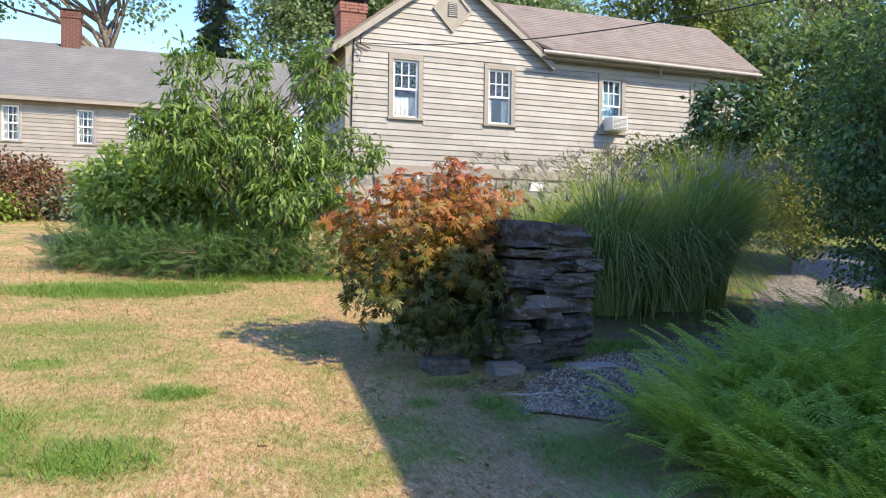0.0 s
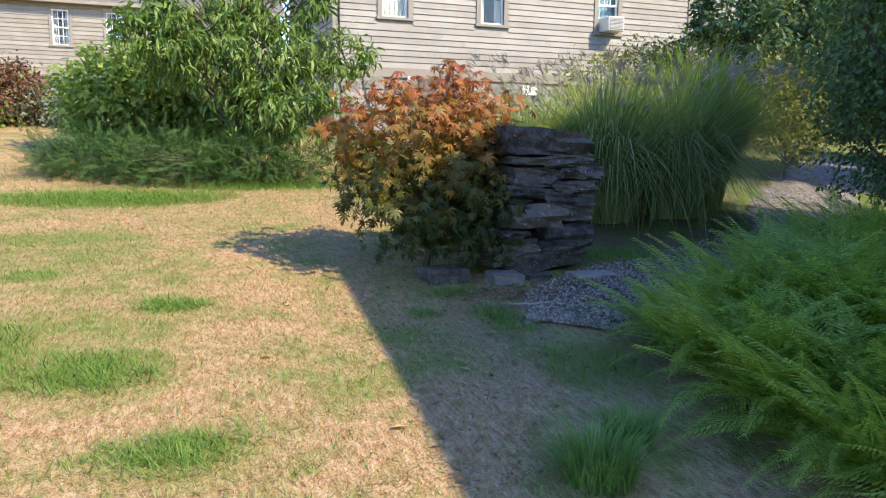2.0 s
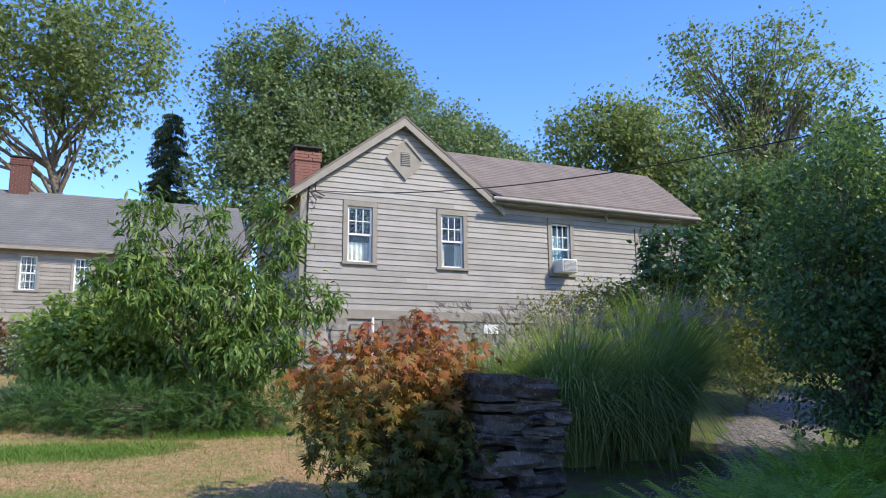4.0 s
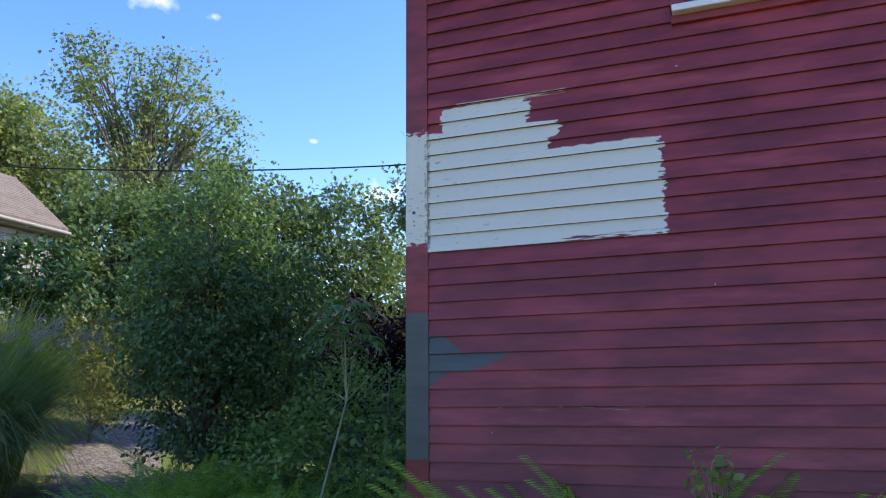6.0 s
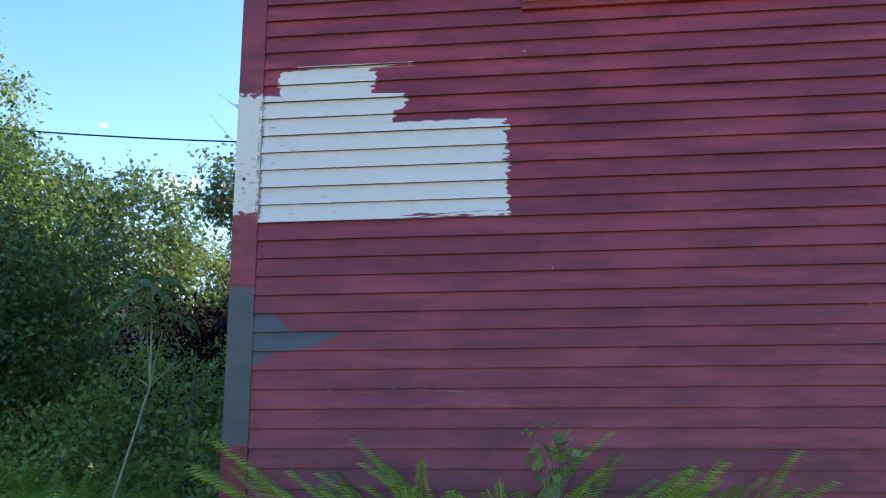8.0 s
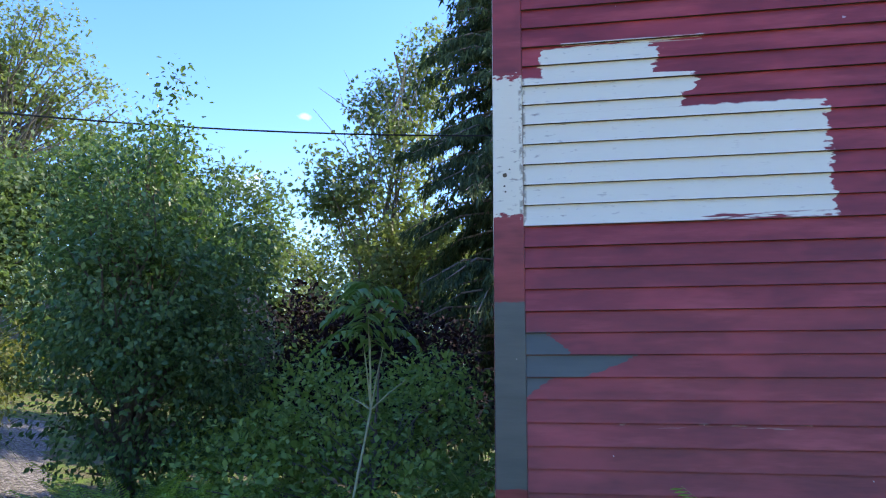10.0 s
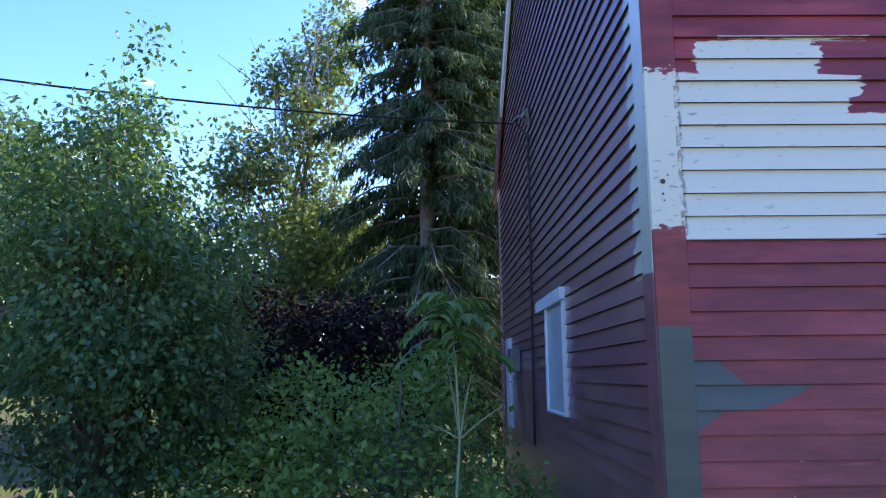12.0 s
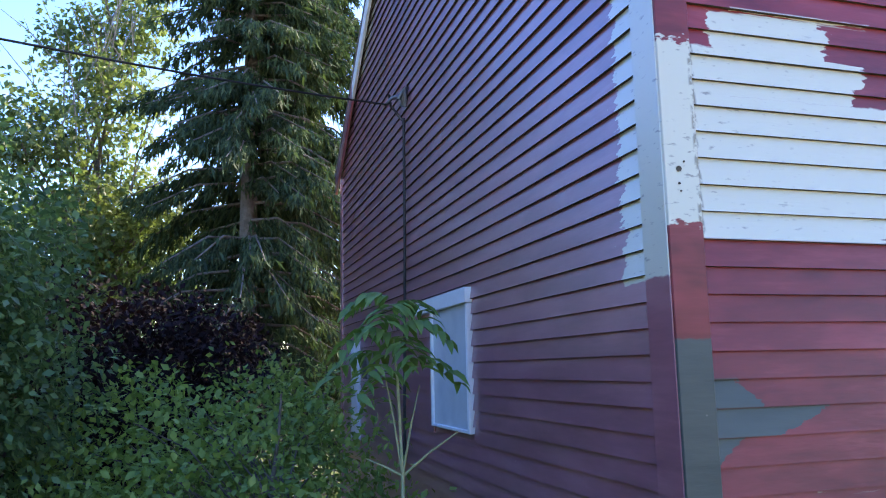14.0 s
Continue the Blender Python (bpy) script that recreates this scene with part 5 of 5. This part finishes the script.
wood("maple_tree", "tall leafy maple with pale forked limbs", (-7.5, 43), [(-14.5, 43, 14.5, 2.4, 3, 2.6), (-6.0, 43, 14.4, 1.5, 2, 1.2), (-11, 43, 15.4, 1.6, 2, 1.2), (-9, 43, 19.5, 5, 4, 3.6), (-5, 43, 19.5, 4, 4, 3.6), (-13, 43, 19, 4, 4, 3.5)], PALE_LEAF, 340, 70, 0.27, 0.6, 0.5, 24, shell=0.7, top=(-7, 43, 17))
wood("oak_tree", "broad dark green oak behind the house", (4.5, 35), [(1.6, 35, 14.6, 1.9, 2.2, 3.9), (3.9, 35, 15.6, 1.7, 2.2, 3.9), (5.9, 35, 15.3, 1.6, 2.2, 3.7), (7.9, 35, 15.4, 1.7, 2.2, 3.8), (9.7, 34.5, 14.4, 1.7, 2.2, 3.6), (12.8, 34, 12.2, 2.4, 2.2, 3.2), (5, 34, 10.5, 5.5, 3, 4), (10.5, 34, 10, 3, 2.5, 3.5)], OAK_LEAF, 1000, 95, 0.2, 0.5, 0.3, 70, shell=0.5)
wood("oak_tree", "rounded green oak behind the wing roof", (11, 29.5), [(10.2, 29.5, 11.3, 2.8, 2.5, 2.5), (12.6, 29.5, 10.2, 2.4, 2.5, 2.4), (11, 29, 8, 3.5, 2.5, 3)], OAK_LEAF, 650, 90, 0.17, 0.42, 0.3, 40, shell=0.5)
wood("ash_tree", "thin airy ash with visible upswept limbs", (19.8, 20.5), [(18.0, 20.6, 13.8, 2.3, 2, 2.3), (20.4, 19.8, 14.0, 2.4, 2, 2.2), (22.0, 18.8, 12.6, 1.8, 1.8, 1.8), (18.3, 20.5, 10.6, 1.9, 1.6, 1.8), (21.6, 19.2, 9.6, 1.9, 1.8, 2.2)], PALE_LEAF, 260, 40, 0.17, 0.36, 0.3, 130, shell=0.35, top=(19.9, 20, 13.4))
wood("birch_tree", "pale green woodland tree beyond the roofs", (26.5, 38), [(25, 38, 16.5, 4, 3, 3.4), (28.6, 37, 16.2, 3.6, 3, 3.2), (27, 37, 11, 5, 3, 4), (32, 34, 12, 4, 3, 4)], PALE_LEAF, 460, 60, 0.29, 0.65, 0.35, 60, shell=0.5)
wood("hedgerow_tree", "mid-green hedgerow tree beside the wing", (11.8, 14), [(11.5, 14, 5.2, 1.9, 1.8, 2.2), (13.5, 13.5, 5.0, 2, 1.8, 2.4), (12.3, 13.4, 3.4, 2.6, 1.8, 1.8), (10.2, 15, 4, 1.6, 1.5, 2)], TREE_LEAF, 560, 52, 0.15, 0.32, 0.16, 50, shell=0.6)
wood("hedgerow_tree", "tall leafy hedgerow tree", (16.5, 12.5), [(15.5, 13, 6.4, 2, 1.8, 2.6), (17.5, 12.2, 6.2, 2, 1.8, 2.4), (19.5, 10.8, 6.6, 2.2, 1.8, 2.3), (17, 12, 3.6, 3, 2, 2)], TREE_LEAF, 560, 52, 0.165, 0.36, 0.18, 50, shell=0.6)
wood("hedgerow_tree", "sunlit yellow-green tree in the hedgerow", (23, 9.5), [(22, 10.2, 5.6, 2.0, 1.6, 1.8), (24.5, 8.5, 6.2, 1.9, 1.6, 2.0), (26.5, 6.2, 6.5, 2.0, 1.6, 2.2), (24, 8, 3.5, 4, 2, 2), (28.5, 4, 5.6, 2.2, 1.6, 2.2)], PALE_LEAF, 500, 52, 0.165, 0.38, 0.18, 70, shell=0.45)
bt = wood("bare_topped_tree", "half-dead tree with bare upper twigs", (12.6, 3.6), [(11.6, 4.4, 5.9, 0.96, 0.77, 0.77), (12.6, 3.4, 6.8, 0.96, 0.77, 1.15), (12.1, 3.7, 4.6, 1.15, 0.90, 1.02), (13.3, 2.8, 4.5, 1.28, 1.02, 1.54), (11.8, 4.0, 2.8, 1.28, 1.02, 1.28), (13.5, 3.1, 9.0, 0.70, 0.64, 1.41), (13.0, 4.0, 8.1, 0.77, 0.64, 0.90)], PALE_LEAF, 430, 40, 0.12, 0.24, 0.09, 45, shell=0.3, top=(12.8, 3.6, 9.6))
dead = []
for i in range(26):
    a_ = i * 2.4
    x0, y0, z0 = rng.uniform(-0.6, 0.4), rng.uniform(-0.6, 0.8), rng.uniform(4.4, 7.6)
    dx, dy, dz = math.cos(a_) * rng.uniform(0.6, 1.6), math.sin(a_) * rng.uniform(0.6, 1.6), rng.uniform(1.0, 2.3)
    dead.append(([(x0, y0, z0), (x0 + dx * 0.45, y0 + dy * 0.45, z0 + dz * 0.55), (x0 + dx, y0 + dy, z0 + dz)], [0.018, 0.011, 0.004]))
    dead.append(([(x0 + dx * 0.45, y0 + dy * 0.45, z0 + dz * 0.55), (x0 + dx * 0.4 + 0.2, y0 + dy * 0.5 + 0.1, z0 + dz * 0.9)], [0.009, 0.003]))
tagged(tubes("deadwood", dead, DEADWOOD, bt, "", 5), "bare grey twigs", kind="stuff")
# far woods close the view all round
n_f = 64
far_lobes = []
for i in range(n_f):
    a_ = 2 * math.pi * i / n_f + rng.uniform(-0.03, 0.03)
    R = rng.uniform(58, 75)
    x_, y_ = R * math.cos(a_), 5 + R * math.sin(a_)
    hgt = rng.uniform(2.8, 4.6)
    far_lobes.append((x_, y_, float(rise(x_, y_)) + hgt * 0.75, rng.uniform(4, 6.5), rng.uniform(3, 5), hgt))
(V, F), C = crown_arrays(far_lobes, CLUMP, 1500, 26, 0.95, 1.2, shell=0.6)
tagged(np_mesh("far_woods", V, F, TREE_LEAF, None, True), "dense green woods closing the distance", "woods", kind="stuff")

# spruce: whorls of drooping boughs with hanging needle sprays
def spruce(x, y, z0, h, r, seed):
    r_ = random.Random(seed)
    ob = thing("spruce_tree", "tall dark spruce with hanging needle sprays", "tree", pose(x, y, z0))
    runs = [([(0, 0, 0), (0.05, 0, h * 0.5), (0, 0.05, h)], [0.2, 0.12, 0.02])]
    P = []
    lev = 0.9
    while lev < h - 0.2:
        f = 1 - lev / h
        for j in range(7):
            a_ = r_.uniform(0, 6.28)
            L = (r * f ** 0.6 + 0.25) * r_.uniform(0.7, 1.1)
            pts = [(0, 0, lev), (math.cos(a_) * L * 0.5, math.sin(a_) * L * 0.5, lev - 0.05 * L), (math.cos(a_) * L, math.sin(a_) * L, lev - 0.32 * L)]
            runs.append((pts, [0.03, 0.02, 0.008]))
            for q in range(int(95 * L) + 10):
                t_ = r_.uniform(0.12, 1.0)
                b = Vector(pts[0]).lerp(Vector(pts[1]), t_ * 2) if t_ < 0.5 else Vector(pts[1]).lerp(Vector(pts[2]), t_ * 2 - 1)
                P.append((b.x + r_.gauss(0, 0.07), b.y + r_.gauss(0, 0.07), b.z + r_.uniform(-0.1, 0.03)))
        lev += r_.uniform(0.2, 0.34)
    P = np.array(P)
    A = unit(P * (1, 1, 0)) * 0.35 + rng.normal(size=P.shape) * 0.25 + np.array([0, 0, -1.0])
    V, F = scatter(SPRAY, P, A, rng.normal(size=P.shape) + np.array([0, 0, 0.3]), rng.uniform(0.1, 0.3, len(P)))
    np_mesh("crown", V, F, CONIFER, ob, True)
    tubes("trunk", runs, BARK, ob, "", 5)
    return ob


spruce(10.5, 1.0, 0.4, 13.0, 2.3, 3)
spruce(12.2, 0.0, 0.3, 13.5, 2.2, 4)
spruce(-1.6, 38.5, 4.0, 11.5, 2.2, 5)

# ---- ornamental grasses ----
def grass_clump(name, label, x, y, rad, n, h, reach, m_, plumes=0, w=0.011, droop=0.0):
    z0 = float(rise(x, y)) - 0.02
    ob = thing(name, label, "ornamental grass", pose(x, y, z0))
    rr, aa = rad * rng.random(n) ** 0.38, rng.uniform(0, 6.28, n)
    P = np.stack([rr * np.cos(aa) * 0.42, rr * np.sin(aa) * 0.42, np.zeros(n)], 1)
    az = aa + rng.normal(size=n) * 0.5
    H = h * rng.uniform(0.75, 1.15, n) * (1 - 0.18 * rr / rad)
    V, F = blades(P, az, H, reach * rng.uniform(0.15, 1.25, n) * (0.2 + 0.8 * rr / rad), rng.uniform(0.12, 0.35, n) + droop * rng.random(n) * (rr / rad), w * rng.uniform(0.7, 1.3, n), 7)
    tagged(np_mesh("foliage", V, F, m_, ob, True), kind="stuff")
    if plumes:
        rr, aa = rad * np.sqrt(rng.random(plumes)), rng.uniform(0, 6.28, plumes)
        P = np.stack([rr * np.cos(aa), rr * np.sin(aa), np.zeros(plumes)], 1)
        H = h * rng.uniform(0.68, 0.86, plumes)
        rc = reach * rng.uniform(0.2, 0.7, plumes)
        V, F = blades(P, aa, H, rc, np.full(plumes, 0.1), np.full(plumes, 0.006), 5)
        tagged(np_mesh("stalkwork", V, F, m_, ob, True), kind="stuff")
        tip = P + np.stack([np.cos(aa) * rc, np.sin(aa) * rc, H * 0.9], 1)
        k_ = 9
        Q = np.repeat(tip, k_, 0) + rng.normal(size=(plumes * k_, 3)) * 0.015
        A = np.repeat(np.stack([np.cos(aa), np.sin(aa), np.full(plumes, 0.9)], 1), k_, 0) + rng.normal(size=Q.shape) * 0.4
        V, F = scatter((LANCE[0] * (0.25, 1, 1), LANCE[1]), Q, A, rng.normal(size=Q.shape), rng.uniform(0.07, 0.13, len(Q)))
        tagged(np_mesh("plumage", V, F, PLUME, ob, True), kind="stuff")
    return ob


grass_clump("miscanthus", "large arching clump of maiden grass with silvery plumes", 0.05, 4.75, 0.65, 3200, 1.98, 1.5, MISC_LEAF, 110, 0.017, droop=0.85)
grass_clump("miscanthus", "large arching clump of maiden grass with silvery plumes", 0.95, 4.85, 0.65, 3200, 2.05, 1.45, MISC_LEAF, 90, 0.017, droop=0.85)
grass_clump("miscanthus", "smaller arching clump of maiden grass beside the large ones", -0.55, 5.1, 0.55, 1900, 1.66, 1.3, MISC_LEAF, 70, 0.016, droop=0.85)
grass_clump("tall_grass", "upright bright green clump of tall grass", 1.65, 5.35, 0.75, 3200, 2.4, 1.05, BRIGHT_BLADE, 0, 0.014, droop=0.45)
grass_clump("grass_tuft", "tuft of long green grass beside the ferns", -2.66, 0.5, 0.34, 420, 0.3, 0.24, GREEN_BLADE, 0, 0.006, droop=0.4)
grass_clump("grass_tuft", "tuft of long green grass beside the ferns", -2.36, 0.72, 0.24, 260, 0.24, 0.2, GREEN_BLADE, 0, 0.006, droop=0.4)
grass_clump("blue_grass", "soft blue-green clump of fine ornamental grass", -5.6, 14.2, 0.35, 900, 1.05, 0.55, SAGE, 0, 0.012)
grass_clump("blue_grass", "soft blue-green clump of fine ornamental grass", -4.6, 14.4, 0.35, 700, 1.0, 0.5, SAGE, 0, 0.012)

# ---- ferns ----
def frond(arch, pairs=20, seg=10, first=0.14, wide=1.0, lobes=2):
    """A fern frond: arched midrib with paired tapering leaflets, unit length."""
    V, F = [], []

    def spine(s):
        return np.array([0.0, math.sin(s * arch) / arch, (1 - math.cos(s * arch)) / -arch + 0.0])

    for i in range(pairs):
        s = first + (1 - first) * i / pairs
        q = (s - first) / (1 - first)
        L = 0.23 * wide * math.sin(min(1.0, q * 1.1 + 0.1) * math.pi * 0.80 + 0.3) ** 0.8 * (1.04 - q * 0.72) * 1.2
        c = spine(s)
        t = spine(min(1.0, s + 0.02)) - c
        t /= np.linalg.norm(t)
        for sg in (-1, 1):
            d = np.array([sg * 1.0, 0, 0]) * 0.86 + t * 0.55 + np.array([0, 0, 0.05])
            b = t * 0.46 / pairs * (1 - first)
            for j in range(lobes):
                u0, u1 = j / lobes, (j + 1) / lobes
                um = (u0 + u1) / 2 + 0.12 / lobes
                wj = 1.0 - 0.62 * um
                sag = np.array([0, 0, -0.03])
                o = len(V)
                V += [c + d * L * u0 + sag * u0, c + d * L * um - b * wj + sag * um, c + d * L * u1 + sag * u1, c + d * L * um + b * wj * 1.15 + sag * um]
                F.append((o, o + 1, o + 2, o + 3))
    for i in range(seg):
        a, b = spine(i / seg), spine((i + 1) / seg)
        o = len(V)
        wd = 0.008 * (1 - 0.8 * i / seg)
        V += [a - (wd, 0, 0), a + (wd, 0, 0), b + (wd * 0.9, 0, 0), b - (wd * 0.9, 0, 0)]
        F.append((o, o + 1, o + 2, o + 3))
    return np.array(V), np.array(F)


FRONDS = [frond(0.7, 27, 6, 0.28, 0.72), frond(1.1, 27, 6, 0.26, 0.7), frond(1.6, 27, 6, 0.24, 0.7)]
SPRAY_FROND = frond(0.8, 14, 3, 0.08, 0.6, 1)
TALL_FRONDS = [frond(0.7, 46, 8, 0.5, 0.36, 1), frond(1.2, 46, 8, 0.5, 0.36, 1)]


bush("spreading_juniper", "low spreading feathery green juniper", "shrub",
     [(-4.7, 7.6, 1.22, 0.65, 0.6, 0.25), (-3.9, 7.25, 1.2, 0.7, 0.6, 0.28), (-3.1, 7.1, 1.18, 0.6, 0.5, 0.3), (-2.6, 7.1, 1.2, 0.4, 0.4, 0.3)],
     SPRAY_FROND, JUNIPER, 850, 6, 0.2, 0.1, trunk_r=0.03, count=60, droop=-0.45, outward=0.9, shell=0.4)


def fern_bed(name, label, spots, h, shapes=None, erect=1.0):
    """Many crowns of fronds that cannot be counted, as one mass."""
    groups = []
    for (x, y, hs) in spots:
        n = rng.integers(7, 11)
        az = rng.uniform(0, 6.28) + np.arange(n) * 2.399
        up = rng.uniform(0.9, 1.9, n) * erect
        A = np.stack([np.cos(az), np.sin(az), up * 1.15], 1)
        N = np.stack([-np.cos(az) * 0.8, -np.sin(az) * 0.8, np.ones(n)], 1)
        P = np.tile([x, y, float(rise(x, y))], (n, 1)) + rng.normal(size=(n, 3)) * (0.03, 0.03, 0)
        groups.append(scatter((shapes or FRONDS)[int(rng.integers(len(shapes or FRONDS)))], P, A, N, h * hs * rng.uniform(0.75, 1.2, n)))
    V, F = join(groups)
    return tagged(np_mesh(name, V, F, FERN, None, True), label, "fern", kind="stuff")


spots = []
for _ in range(1250):
    x, y = rng.uniform(-2.5, 1.5), rng.uniform(-1.4, 3.2)
    if y < path_y(x) - path_w(x) * 0.9 - 0.22 and x > -1.78 + 0.12 * max(y, 0.0) and not (x > -0.2 and y < 0.35):
        spots.append((x, y, rng.uniform(0.8, 1.15) * (1.25 if x > -0.9 else 1.05)))
fern_bed("fern_bed", "thick bed of bright green hay-scented ferns", spots, 0.66, None, 1.15)
spots = [(rng.uniform(-0.55, -0.33), rng.normal(-1.62, 0.22), rng.uniform(0.85, 1.08)) for _ in range(80)]
fern_bed("wall_ferns", "ferns growing along the foot of the barn wall", spots, 1.4, TALL_FRONDS, 1.9)
# weed stalk among the wall ferns
wd = bush("wall_weed", "slender leafy weed standing before the barn wall", "weed", [(-0.66, -1.68, 1.18, 0.07, 0.07, 0.14)], OVAL, SHRUB_LEAF, 16, 3, 0.06, 0.03, base=(-0.6, -1.68, 0.0), top=(-0.6, -1.68, 1.25), trunk_r=0.006, count=10, bark=STEM, twig=0.002)
# sumac sapling: thin stem, bare fork and a leafy head
sx, sy = 0.77, 0.80
sz = float(rise(0.25, 0.92))
sumac = thing("sumac_sapling", "slender sumac sapling with a bare forked stem and drooping leaf head", "tree", pose(sx, sy, sz))
tubes("stem", [([(-0.52, 0.12, 0), (-0.26, 0.06, 0.6), (0, 0, 1.51 - sz)], [0.011, 0.01, 0.008])], STEM, sumac, "pale thin stem", 6)
h0 = 1.51 - sz
for dx, dy, dz in ((0.02, 0.06, 0.38), (0.0, 0.015, 0.42), (-0.02, -0.07, 0.36), (-0.06, -0.22, 0.17), (0.05, 0.14, 0.07), (0.0, 0.03, 0.55)):
    tubes("twig", [([(0, 0, h0), (dx * 0.5, dy * 0.5, h0 + dz * 0.55), (dx, dy, h0 + dz)], [0.006, 0.005, 0.003])], STEM, sumac, "", 5)
SUMAC_LEAF = leafy("sumac leaf", [(0.09, 0.17, 0.04), (0.14, 0.24, 0.06), (0.22, 0.32, 0.10)], 0.5, 0.4)
for i in range(12):
    zz = h0 + 0.36 + i * 0.032
    az = i * 2.4
    L = 0.3 - 0.012 * i
    d = np.array([math.cos(az), math.sin(az), 0.95])
    e = np.array([0.0, 0.03, zz])
    mids = [e + d * L * t + np.array([0, 0, -1.15 * L * t * t]) for t in np.linspace(0, 1, 8)]
    P = np.repeat(np.array(mids[1:]), 2, 0)
    sd = np.array([-d[1], d[0], 0])
    A = np.tile(np.array([sd, -sd]), (7, 1)) + d * 0.5 + np.array([0, 0, -0.75])
    V, F = scatter((LANCE[0] * (1.3, 1, 1), LANCE[1]), P, A, np.tile([0, 0, 1.0], (14, 1)) + rng.normal(size=(14, 3)) * 0.2, rng.uniform(0.09, 0.13, 14))
    np_mesh("leaf", V, F, SUMAC_LEAF, sumac, True)

# ---- small shed roof seen through the trees ----
shed = thing("shed", "small grey-roofed outbuilding hidden among the trees", "shed", pose(17.3, 9.4, float(rise(17.3, 9.4)), 0, 0, -61))
prism("wall", [(-1.1, 0), (1.1, 0), (1.1, 2.7), (0, 3.5), (-1.1, 2.7)], 2.6, TAUPE, shed)
slab("roof", (-1.3, -0.2, 2.62), (-1.3, 2.8, 2.62), (0, 2.8, 3.62), (0, -0.2, 3.62), 0.08, ASPHALT_ROOF, shed)
slab("roof", (1.3, -0.2, 2.62), (1.3, 2.8, 2.62), (0, 2.8, 3.622), (0, -0.2, 3.622), 0.08, ASPHALT_ROOF, shed)

# ---- fallen leaves on the lawn ----
FALLEN = leafy("fallen leaf", [(0.42, 0.26, 0.10), (0.55, 0.38, 0.12), (0.62, 0.50, 0.22)], 0.7, 0.2)
for x, y in ((-3.7, 1.95), (-4.2, 5.9), (-3.3, 1.05), (-2.75, 1.5), (-2.45, 2.0), (-4.9, 6.2), (-3.05, 3.3), (-2.3, 2.6), (-5.0, 4.4), (-3.45, 2.7)):
    V, F = scatter(OVAL, np.zeros((1, 3)), np.array([[rng.normal(), rng.normal(), 0.12]]), np.array([[0.2, 0.1, 1.0]]), np.array([rng.uniform(0.05, 0.08)]))
    lf = np_mesh("fallen_leaf", V, F, FALLEN)
    lf.location = (x, y, float(rise(x, y)) + 0.012)
    tagged(lf, "small dry curled leaf lying on the lawn", "leaf", "fallen leaves on the lawn")

# ---- dry leaf litter on the bare soil at the pillar's foot ----
LITTER = leafy("dry leaf litter", [(0.10, 0.065, 0.04), (0.22, 0.14, 0.08), (0.38, 0.27, 0.16)], 0.85, 0.1, 6.0)
n = 900
lx = np.concatenate([rng.normal(-2.0, 0.16, n // 2), rng.uniform(-3.2, -2.1, n - n // 2)])
ly = np.concatenate([rng.normal(2.62, 0.12, n // 2), rng.uniform(0.5, 2.9, n - n // 2)])
V, F = scatter(OVAL, np.stack([lx, ly, rise(lx, ly) + 0.022], 1), rng.normal(size=(n, 3)) * (1, 1, 0.15), np.tile([0, 0, 1.0], (n, 1)) + rng.normal(size=(n, 3)) * 0.35, rng.uniform(0.015, 0.042, n))
tagged(np_mesh("leaf_litter", V, F, LITTER), "scattered brown leaf litter on dry soil", "leaf litter", kind="stuff")
